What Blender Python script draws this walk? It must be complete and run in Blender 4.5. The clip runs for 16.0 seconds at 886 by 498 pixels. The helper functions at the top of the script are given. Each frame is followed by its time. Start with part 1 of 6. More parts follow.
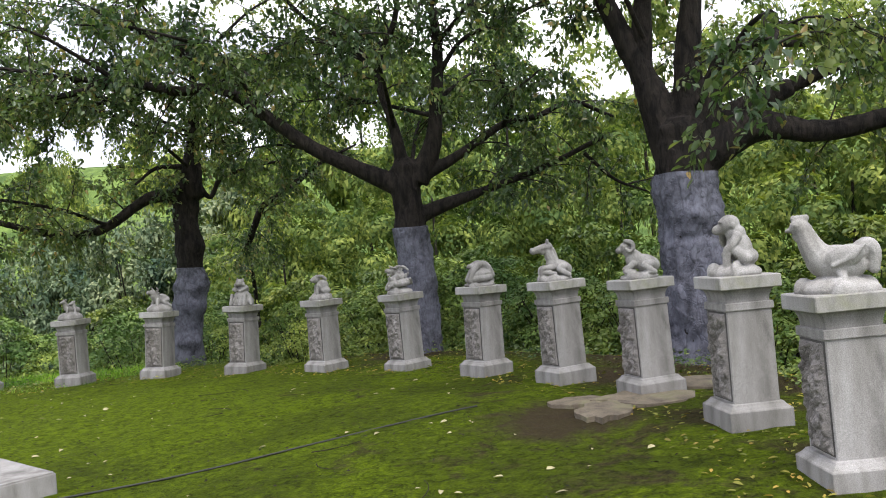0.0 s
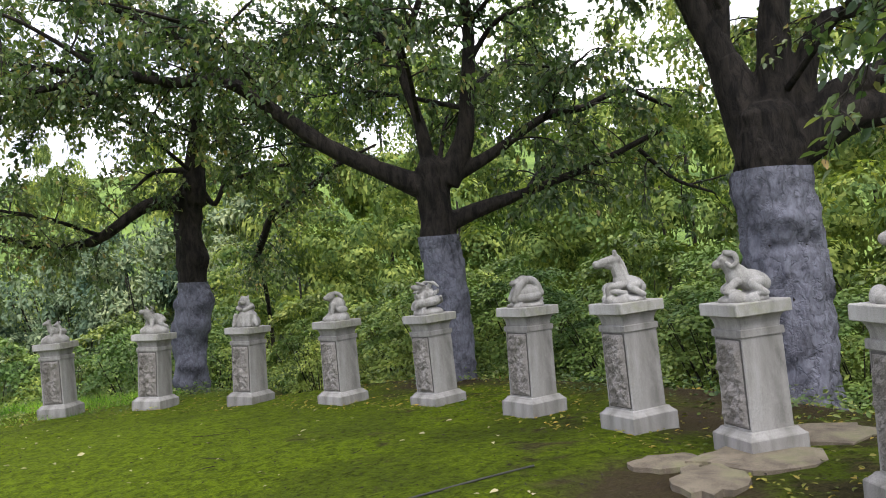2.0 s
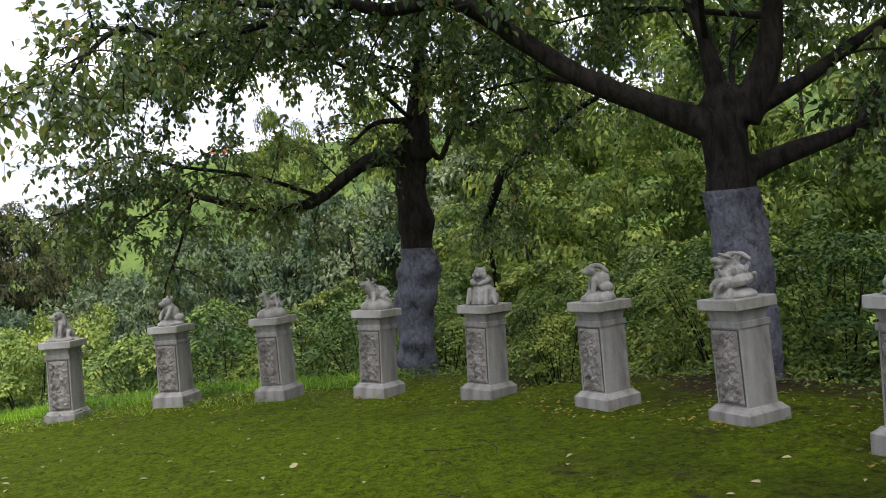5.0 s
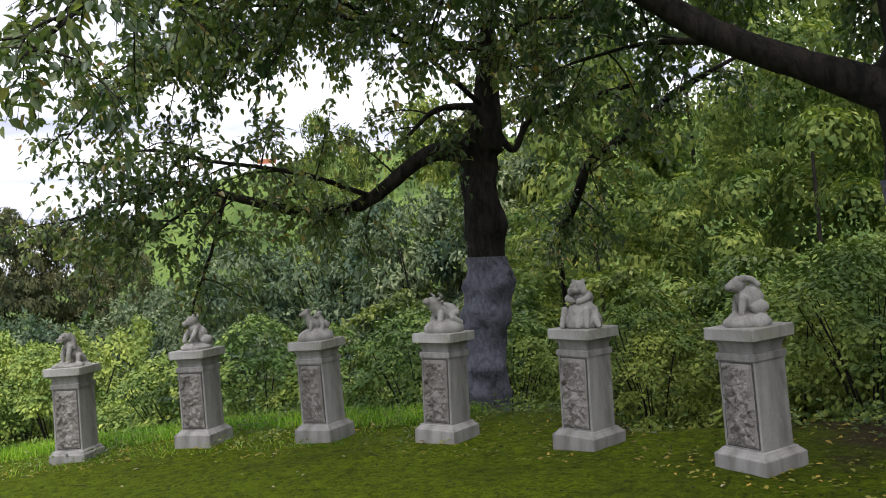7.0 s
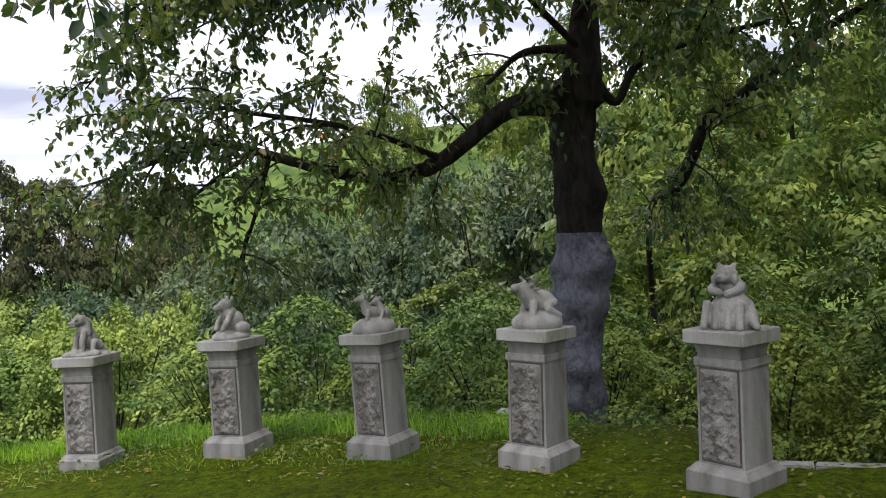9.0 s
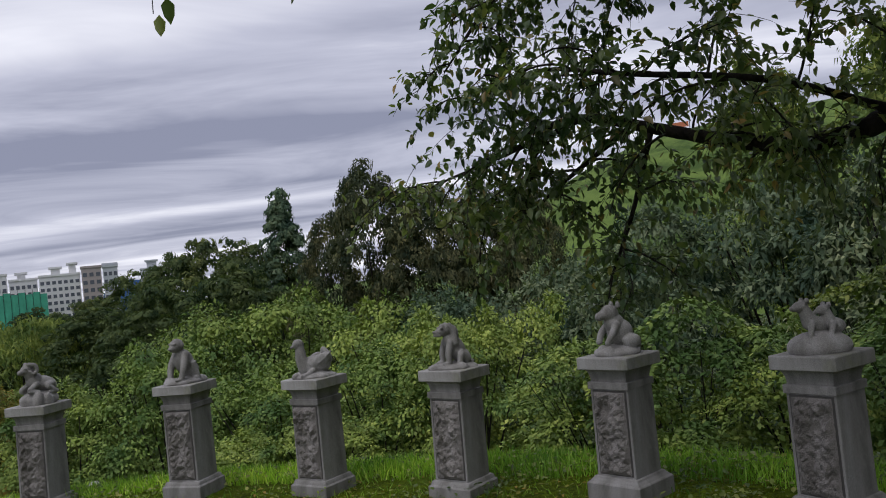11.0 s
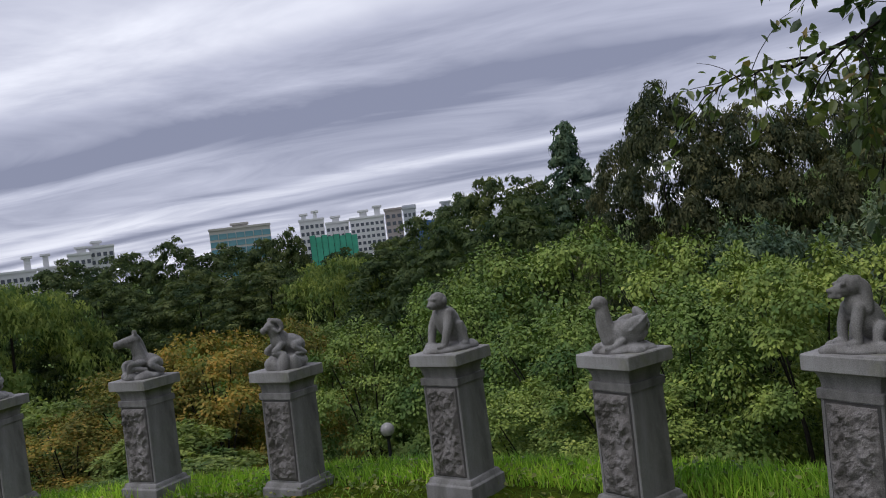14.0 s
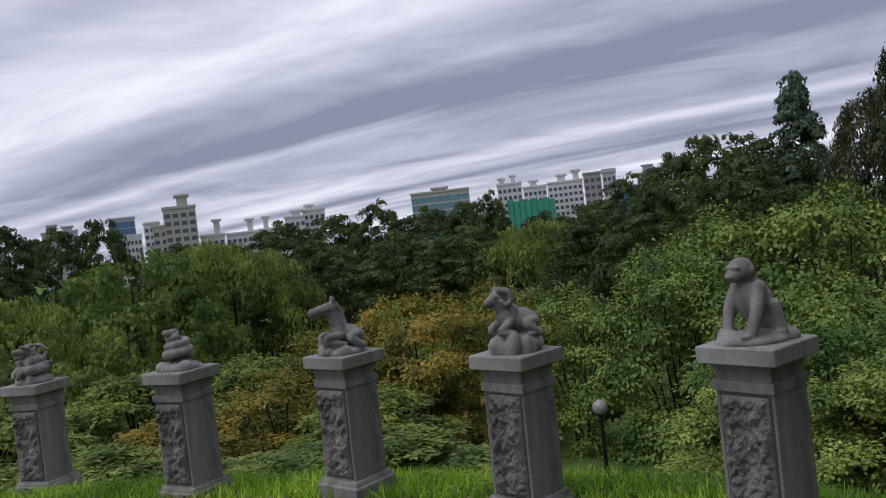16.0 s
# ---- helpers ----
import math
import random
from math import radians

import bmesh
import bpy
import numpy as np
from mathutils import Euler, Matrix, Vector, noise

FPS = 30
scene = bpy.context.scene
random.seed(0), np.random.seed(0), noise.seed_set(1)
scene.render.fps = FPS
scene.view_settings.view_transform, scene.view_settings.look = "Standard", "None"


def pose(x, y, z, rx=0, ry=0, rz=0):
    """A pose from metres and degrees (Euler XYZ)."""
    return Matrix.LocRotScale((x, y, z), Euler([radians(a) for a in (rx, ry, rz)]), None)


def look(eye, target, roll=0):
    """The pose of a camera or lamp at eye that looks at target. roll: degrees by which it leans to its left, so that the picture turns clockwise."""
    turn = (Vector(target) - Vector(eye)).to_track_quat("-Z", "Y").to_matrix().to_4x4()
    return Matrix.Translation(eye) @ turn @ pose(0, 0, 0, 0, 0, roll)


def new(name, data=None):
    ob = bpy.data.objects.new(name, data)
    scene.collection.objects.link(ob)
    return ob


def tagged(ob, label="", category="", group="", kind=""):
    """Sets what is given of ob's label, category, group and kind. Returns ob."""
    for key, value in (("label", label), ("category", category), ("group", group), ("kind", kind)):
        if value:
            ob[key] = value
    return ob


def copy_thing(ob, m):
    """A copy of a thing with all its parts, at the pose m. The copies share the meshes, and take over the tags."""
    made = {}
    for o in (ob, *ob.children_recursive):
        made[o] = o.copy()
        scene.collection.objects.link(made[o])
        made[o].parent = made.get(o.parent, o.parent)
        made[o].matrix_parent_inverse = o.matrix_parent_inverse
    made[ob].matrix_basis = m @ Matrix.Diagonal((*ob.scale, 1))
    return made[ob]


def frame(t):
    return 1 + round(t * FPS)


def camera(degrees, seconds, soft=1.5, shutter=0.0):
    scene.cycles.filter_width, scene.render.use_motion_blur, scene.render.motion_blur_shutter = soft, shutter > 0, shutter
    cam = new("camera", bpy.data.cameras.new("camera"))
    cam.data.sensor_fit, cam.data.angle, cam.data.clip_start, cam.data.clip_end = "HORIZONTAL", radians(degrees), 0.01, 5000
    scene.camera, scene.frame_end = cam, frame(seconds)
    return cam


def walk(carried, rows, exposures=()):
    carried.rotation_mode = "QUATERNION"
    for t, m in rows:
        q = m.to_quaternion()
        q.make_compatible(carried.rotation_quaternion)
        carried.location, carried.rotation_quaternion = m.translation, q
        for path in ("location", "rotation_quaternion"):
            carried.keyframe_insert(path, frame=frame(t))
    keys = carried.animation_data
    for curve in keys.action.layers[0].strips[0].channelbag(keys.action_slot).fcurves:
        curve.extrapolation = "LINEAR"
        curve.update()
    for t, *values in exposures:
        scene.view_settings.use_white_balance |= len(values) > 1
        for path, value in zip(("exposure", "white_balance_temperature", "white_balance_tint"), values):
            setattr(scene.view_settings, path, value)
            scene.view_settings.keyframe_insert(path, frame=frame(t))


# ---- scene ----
cam = camera(57.2, 16.0, soft=1.0)
# seconds, x, y, z, yaw, pitch, roll
ROWS = [
    (0.0, -0.134, 0.366, 1.441, -0.92, 0.46, 4.83),
    (0.5, -0.107, 0.743, 1.440, -1.74, 3.27, 5.13),
    (1.0, -0.101, 1.070, 1.484, -1.66, 4.55, 5.11),
    (1.5, -0.214, 1.480, 1.513, -1.41, 3.68, 4.84),
    (2.0, -0.276, 1.838, 1.513, 0.44, 1.15, 5.15),
    (2.5, -0.396, 2.200, 1.572, 4.19, 1.29, 5.61),
    (3.0, -0.557, 2.587, 1.610, 5.78, 1.46, 5.50),
    (3.5, -0.648, 2.951, 1.598, 9.91, -0.92, 6.50),
    (4.0, -0.711, 3.209, 1.624, 12.15, -0.91, 6.26),
    (6.5, -1.587, 4.977, 1.622, 18.40, 0.58, 5.19),
    (7.0, -1.762, 5.385, 1.626, 18.53, 0.66, 5.42),
    (7.5, -1.965, 5.811, 1.609, 18.48, 0.34, 4.41),
    (8.0, -2.101, 6.166, 1.591, 18.51, -0.36, 4.87),
    (8.5, -2.263, 6.492, 1.614, 19.75, -0.24, 5.28),
    (9.0, -2.510, 6.790, 1.625, 22.49, -0.59, 4.57),
    (9.5, -2.685, 7.103, 1.623, 30.10, -0.36, 4.89),
    (10.0, -2.916, 7.367, 1.620, 37.40, 0.18, 5.07),
    (12.5, -4.484, 8.409, 1.660, 56.94, 1.00, 7.46),
    (13.0, -4.719, 8.582, 1.632, 60.21, -0.46, 7.27),
    (13.5, -5.040, 8.759, 1.641, 61.94, -0.97, 6.96),
    (14.0, -5.422, 8.939, 1.618, 67.18, -0.57, 7.15),
    (14.5, -5.829, 9.022, 1.585, 72.15, -0.24, 7.94),
    (15.0, -6.222, 9.073, 1.591, 73.80, -0.29, 8.26),
    (15.5, -6.624, 9.137, 1.583, 77.00, -1.05, 8.12),
    (16.0, -6.977, 9.057, 1.570, 81.07, -1.38, 6.69),
]
EXPOSURES = [(0.0, 1.55, 6500, 10), (1.0, 1.35, 6500, 10), (2.0, 1.7, 6500, 10), (3.0, 1.5, 6500, 10), (4.0, 1.3, 6500, 10), (6.5, 0.9, 6500, 10), (7.0, 1.05, 6500, 10), (7.5, 1.4, 6500, 10), (8.0, 1.55, 6500, 10),
             (8.5, 1.4, 6500, 10), (9.0, 1.0, 6500, 10), (9.5, 0.85, 6450, 10), (10.0, 0.25, 6400, 11), (12.3, -0.28, 6050, 13), (16.0, -0.28, 6050, 13)]
walk(cam, [(t, pose(x, y, z, 90 + pitch, roll, yaw)) for t, x, y, z, yaw, pitch, roll in ROWS], EXPOSURES)

# ---- light: an overcast afternoon sky with long cloud bands, and a wide soft sun ----
SUN_EL, SUN_AZ = 62.0, 165.0
world = bpy.data.worlds.new("overcast_sky")
scene.world = world
world.use_nodes = True


def link(tree, a, b):
    tree.links.new(a, b)


def sky():
    t = world.node_tree
    t.nodes.clear()
    N = t.nodes.new
    out = N("ShaderNodeOutputWorld")
    clear, cloud, mix = N("ShaderNodeBackground"), N("ShaderNodeBackground"), N("ShaderNodeMixShader")
    nish = N("ShaderNodeTexSky")
    nish.sky_type, nish.sun_disc = "NISHITA", False
    nish.sun_elevation, nish.sun_rotation = radians(SUN_EL), radians(SUN_AZ)
    link(t, nish.outputs[0], clear.inputs[0])
    clear.inputs[1].default_value = 0.1
    co = N("ShaderNodeTexCoord")
    sep = N("ShaderNodeSeparateXYZ")
    link(t, co.outputs["Generated"], sep.inputs[0])
    zc = N("ShaderNodeMath"); zc.operation = "MAXIMUM"; zc.inputs[1].default_value = 0.0
    link(t, sep.outputs[2], zc.inputs[0])
    za = N("ShaderNodeMath"); za.operation = "ADD"; za.inputs[1].default_value = 0.07
    link(t, zc.outputs[0], za.inputs[0])
    flat = N("ShaderNodeVectorMath"); flat.operation = "DIVIDE"
    comb = N("ShaderNodeCombineXYZ")
    for i in range(3):
        link(t, za.outputs[0], comb.inputs[i])
    link(t, co.outputs["Generated"], flat.inputs[0])
    link(t, comb.outputs[0], flat.inputs[1])
    turn = N("ShaderNodeVectorRotate"); turn.rotation_type = "Z_AXIS"
    turn.inputs["Angle"].default_value = radians(-229)
    link(t, flat.outputs[0], turn.inputs["Vector"])
    def band(sx, sy, scale, detail, rough, warp, shift):
        m = N("ShaderNodeMapping")
        m.inputs["Scale"].default_value = (sx, sy, 0.0)
        m.inputs["Location"].default_value = shift
        link(t, turn.outputs[0], m.inputs[0])
        n = N("ShaderNodeTexNoise")
        n.inputs["Scale"].default_value, n.inputs["Detail"].default_value = scale, detail
        n.inputs["Roughness"].default_value, n.inputs["Distortion"].default_value = rough, warp
        link(t, m.outputs[0], n.inputs["Vector"])
        return n.outputs["Fac"]
    long = band(0.085, 0.80, 1.0, 2.2, 0.5, 0.35, (1.3, 2.75, 0))
    fine = band(0.5, 0.9, 1.3, 5.0, 0.6, 0.8, (4.0, 1.0, 0))
    add = N("ShaderNodeMix"); add.data_type = "FLOAT"; add.inputs[0].default_value = 0.27
    link(t, long, add.inputs[2]); link(t, fine, add.inputs[3])
    ramp = N("ShaderNodeValToRGB")
    e = ramp.color_ramp.elements
    e[0].position, e[0].color = 0.41, (0.25, 0.26, 0.335, 1)
    e[1].position, e[1].color = 0.68, (1.0, 0.99, 1.0, 1)
    m = e.new(0.52); m.color = (0.50, 0.505, 0.58, 1)
    turned = N("ShaderNodeMath"); turned.operation = "SUBTRACT"; turned.inputs[0].default_value = 1.03
    link(t, add.outputs[0], turned.inputs[1])
    link(t, turned.outputs[0], ramp.inputs[0])
    link(t, ramp.outputs[0], cloud.inputs[0])
    cloud.inputs[1].default_value = 1.3
    mix.inputs[0].default_value = 0.93
    link(t, clear.outputs[0], mix.inputs[1]); link(t, cloud.outputs[0], mix.inputs[2])
    link(t, mix.outputs[0], out.inputs[0])


sky()
sun = new("sun", bpy.data.lights.new("sun", "SUN"))
sun.data.energy, sun.data.angle, sun.data.color = 1.8, radians(45), (1.0, 0.97, 0.92)
a, h = radians(SUN_AZ), radians(SUN_EL)
sun.matrix_world = look((0, 0, 60), (-math.sin(a) * math.cos(h), -math.cos(a) * math.cos(h), 60 - math.sin(h)))


# ---- materials ----
def mat(name, rough=0.8, metal=0.0):
    m = bpy.data.materials.new(name)
    m.use_nodes = True
    b = m.node_tree.nodes["Principled BSDF"]
    b.inputs["Roughness"].default_value, b.inputs["Metallic"].default_value = rough, metal
    return m, m.node_tree, b


def noise_at(t, scale, detail=4.0, rough=0.6, coord="Object", stretch=None, distort=0.0):
    co = t.nodes.new("ShaderNodeTexCoord")
    n = t.nodes.new("ShaderNodeTexNoise")
    n.inputs["Scale"].default_value, n.inputs["Detail"].default_value = scale, detail
    n.inputs["Roughness"].default_value, n.inputs["Distortion"].default_value = rough, distort
    src = co.outputs[coord]
    if stretch:
        m = t.nodes.new("ShaderNodeMapping")
        m.inputs["Scale"].default_value = stretch
        link(t, src, m.inputs[0])
        src = m.outputs[0]
    link(t, src, n.inputs["Vector"])
    return n.outputs["Fac"]


def ramp_of(t, fac, stops):
    r = t.nodes.new("ShaderNodeValToRGB")
    e = r.color_ramp.elements
    e[0].position, e[0].color = stops[0][0], (*stops[0][1], 1)
    e[1].position, e[1].color = stops[-1][0], (*stops[-1][1], 1)
    for p, c in stops[1:-1]:
        e.new(p).color = (*c, 1)
    link(t, fac, r.inputs[0])
    return r.outputs[0]


def blend(t, fac, a, b, mode="MIX"):
    m = t.nodes.new("ShaderNodeMix")
    m.data_type, m.blend_type = "RGBA", mode
    if isinstance(fac, float):
        m.inputs[0].default_value = fac
    else:
        link(t, fac, m.inputs[0])
    for v, i in ((a, 6), (b, 7)):
        if isinstance(v, tuple):
            m.inputs[i].default_value = (*v, 1)
        else:
            link(t, v, m.inputs[i])
    return m.outputs[2]


def bump(t, b, fac, strength, dist=0.01):
    n = t.nodes.new("ShaderNodeBump")
    n.inputs["Strength"].default_value, n.inputs["Distance"].default_value = strength, dist
    link(t, fac, n.inputs["Height"])
    link(t, n.outputs[0], b.inputs["Normal"])


def granite(name, dark, light, moss=0.0, relief=0.35):
    m, t, b = mat(name, 0.85)
    grain = noise_at(t, 170, 3, 0.7)
    stain = noise_at(t, 5.0, 5, 0.65, stretch=(1.0, 1.0, 0.35), distort=0.4)
    streak = noise_at(t, 9.0, 3, 0.6, stretch=(1.0, 1.0, 0.12))
    c = ramp_of(t, grain, [(0.3, dark), (0.7, light)])
    s = ramp_of(t, stain, [(0.34, (0.45, 0.44, 0.42)), (0.46, (0.82, 0.81, 0.79)), (0.62, (1.08, 1.08, 1.08))])
    c = blend(t, 0.85, c, s, "MULTIPLY")
    s2 = ramp_of(t, streak, [(0.36, (0.68, 0.67, 0.64)), (0.55, (1.0, 1.0, 1.0))])
    c = blend(t, 0.6, c, s2, "MULTIPLY")
    info = t.nodes.new("ShaderNodeObjectInfo")
    tone = ramp_of(t, info.outputs["Random"], [(0.0, (0.86, 0.85, 0.83)), (1.0, (1.08, 1.07, 1.06))])
    c = blend(t, 1.0, c, tone, "MULTIPLY")
    if moss:
        g = noise_at(t, 3.0, 4, 0.6)
        k = ramp_of(t, g, [(0.52, (0, 0, 0)), (0.72, (moss, moss, moss))])
        c = blend(t, k, c, (0.16, 0.17, 0.07))
    link(t, c, b.inputs["Base Color"])
    bump(t, b, grain, relief, 0.004)
    return m


GRANITE = granite("dressed_granite", (0.185, 0.181, 0.177), (0.335, 0.327, 0.32))
CAP_STONE = granite("mossy_granite_cap", (0.25, 0.246, 0.242), (0.42, 0.412, 0.404), moss=0.7)
ROCKFACE = granite("rock_faced_granite", (0.12, 0.111, 0.105), (0.31, 0.292, 0.28), relief=1.0)
STATUE = granite("carved_granite", (0.20, 0.196, 0.19), (0.385, 0.377, 0.367), relief=0.4)


def leaf_material(name, stops, trans=0.35, rough=0.45, gloss=0.32):
    m, t, b = mat(name, rough)
    b.inputs["Specular IOR Level"].default_value = gloss
    geo = t.nodes.new("ShaderNodeNewGeometry")
    stops = [(p, (r * 1.14, g, v * 1.7)) for p, (r, g, v) in stops]
    c = ramp_of(t, geo.outputs["Random Per Island"], stops)
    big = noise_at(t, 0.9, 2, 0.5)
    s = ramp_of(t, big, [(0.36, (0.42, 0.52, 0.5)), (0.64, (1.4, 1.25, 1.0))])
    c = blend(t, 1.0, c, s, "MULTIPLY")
    info = t.nodes.new("ShaderNodeObjectInfo")
    tone = ramp_of(t, info.outputs["Random"], [(0.0, (0.7, 0.78, 0.75)), (1.0, (1.18, 1.1, 1.0))])
    c = blend(t, 1.0, c, tone, "MULTIPLY")
    link(t, c, b.inputs["Base Color"])
    tl = t.nodes.new("ShaderNodeBsdfTranslucent")
    warm = blend(t, 1.0, c, (1.15, 1.25, 0.6), "MULTIPLY")
    link(t, warm, tl.inputs[0])
    mx = t.nodes.new("ShaderNodeMixShader")
    mx.inputs[0].default_value = trans
    link(t, b.outputs[0], mx.inputs[1]); link(t, tl.outputs[0], mx.inputs[2])
    link(t, mx.outputs[0], t.nodes["Material Output"].inputs[0])
    return m


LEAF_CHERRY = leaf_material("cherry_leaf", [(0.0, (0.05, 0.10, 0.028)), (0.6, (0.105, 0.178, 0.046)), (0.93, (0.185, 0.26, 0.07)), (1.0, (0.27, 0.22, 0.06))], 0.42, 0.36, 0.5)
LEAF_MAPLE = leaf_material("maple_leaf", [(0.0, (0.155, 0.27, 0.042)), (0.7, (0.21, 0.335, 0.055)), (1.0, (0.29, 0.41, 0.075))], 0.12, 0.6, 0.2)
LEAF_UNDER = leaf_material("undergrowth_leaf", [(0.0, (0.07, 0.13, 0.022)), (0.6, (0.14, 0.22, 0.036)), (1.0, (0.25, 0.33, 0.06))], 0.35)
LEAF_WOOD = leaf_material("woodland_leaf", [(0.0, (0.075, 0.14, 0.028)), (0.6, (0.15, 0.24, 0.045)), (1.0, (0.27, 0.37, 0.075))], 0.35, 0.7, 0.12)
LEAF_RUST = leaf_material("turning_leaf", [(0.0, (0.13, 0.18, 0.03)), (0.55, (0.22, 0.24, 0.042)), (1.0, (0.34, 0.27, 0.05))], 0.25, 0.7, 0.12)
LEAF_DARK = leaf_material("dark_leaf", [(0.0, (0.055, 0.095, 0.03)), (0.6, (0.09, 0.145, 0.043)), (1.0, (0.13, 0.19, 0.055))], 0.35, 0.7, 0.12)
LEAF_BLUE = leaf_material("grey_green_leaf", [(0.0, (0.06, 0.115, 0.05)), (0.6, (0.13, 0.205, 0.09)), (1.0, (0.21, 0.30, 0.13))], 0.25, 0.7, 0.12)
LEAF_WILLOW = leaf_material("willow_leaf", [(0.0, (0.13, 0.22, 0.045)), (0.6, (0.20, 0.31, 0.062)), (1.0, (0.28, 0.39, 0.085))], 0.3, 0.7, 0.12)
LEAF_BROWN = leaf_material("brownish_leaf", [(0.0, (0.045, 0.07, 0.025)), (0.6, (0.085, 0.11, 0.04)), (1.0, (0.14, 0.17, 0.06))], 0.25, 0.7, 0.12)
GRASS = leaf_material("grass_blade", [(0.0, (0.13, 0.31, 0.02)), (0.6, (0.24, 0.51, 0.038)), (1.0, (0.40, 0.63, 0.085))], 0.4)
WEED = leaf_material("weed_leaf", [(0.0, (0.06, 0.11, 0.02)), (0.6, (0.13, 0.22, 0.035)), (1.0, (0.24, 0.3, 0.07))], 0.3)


def bark(name, dark, light, scale=14.0, relief=0.8):
    m, t, b = mat(name, 0.9)
    n = noise_at(t, scale, 6, 0.7, stretch=(1, 1, 0.3), distort=0.6)
    n2 = noise_at(t, 3.0, 3, 0.6)
    c = ramp_of(t, n, [(0.40, dark), (0.5, tuple((a + b) / 2 for a, b in zip(dark, light))), (0.62, light)])
    s = ramp_of(t, n2, [(0.3, (0.7, 0.7, 0.7)), (0.7, (1.1, 1.1, 1.1))])
    link(t, blend(t, 1.0, c, s, "MULTIPLY"), b.inputs["Base Color"])
    b.inputs["Specular IOR Level"].default_value = 0.15
    bump(t, b, n, relief, 0.06)
    return m


BARK = bark("dark_bark", (0.009, 0.008, 0.0075), (0.034, 0.028, 0.024))


def limewash():
    """Grey-violet wash, cracked along the bark's furrows and worn through in patches."""
    m, t, b = mat("grey_violet_limewash", 0.9)
    b.inputs["Specular IOR Level"].default_value = 0.15
    warp = noise_at(t, 6.0, 4, 0.6)
    co = t.nodes.new("ShaderNodeTexCoord")
    shift = t.nodes.new("ShaderNodeMapping")
    shift.inputs["Scale"].default_value = (1.0, 1.0, 0.28)
    link(t, co.outputs["Object"], shift.inputs[0])
    bend = t.nodes.new("ShaderNodeVectorMath"); bend.operation = "MULTIPLY_ADD"; bend.inputs[1].default_value = (0.4, 0.4, 0.4)
    spread = t.nodes.new("ShaderNodeCombineXYZ")
    for k in range(3):
        link(t, warp, spread.inputs[k])
    link(t, spread.outputs[0], bend.inputs[0]); link(t, shift.outputs[0], bend.inputs[2])
    cell = t.nodes.new("ShaderNodeTexVoronoi")
    cell.feature = "DISTANCE_TO_EDGE"
    cell.inputs["Scale"].default_value = 6.5
    link(t, bend.outputs[0], cell.inputs["Vector"])
    worn = noise_at(t, 4.0, 6, 0.65, distort=0.5)
    grain = noise_at(t, 30.0, 4, 0.7, stretch=(1, 1, 0.5))
    c = ramp_of(t, grain, [(0.3, (0.085, 0.086, 0.108)), (0.7, (0.165, 0.168, 0.205))])
    c = blend(t, ramp_of(t, worn, [(0.36, (0.85, 0.85, 0.85)), (0.5, (0, 0, 0))]), c, (0.035, 0.034, 0.042))
    c = blend(t, ramp_of(t, cell.outputs["Distance"], [(0.003, (0.32, 0.32, 0.32)), (0.03, (0, 0, 0))]), c, (0.03, 0.029, 0.034))
    link(t, c, b.inputs["Base Color"])
    deep = ramp_of(t, cell.outputs["Distance"], [(0.0, (0, 0, 0)), (0.12, (1, 1, 1))])
    bump(t, b, blend(t, 0.6, deep, worn), 0.8, 0.03)
    return m


LIMEWASH = limewash()
TWIG = bark("twig_bark", (0.018, 0.016, 0.013), (0.05, 0.043, 0.036))


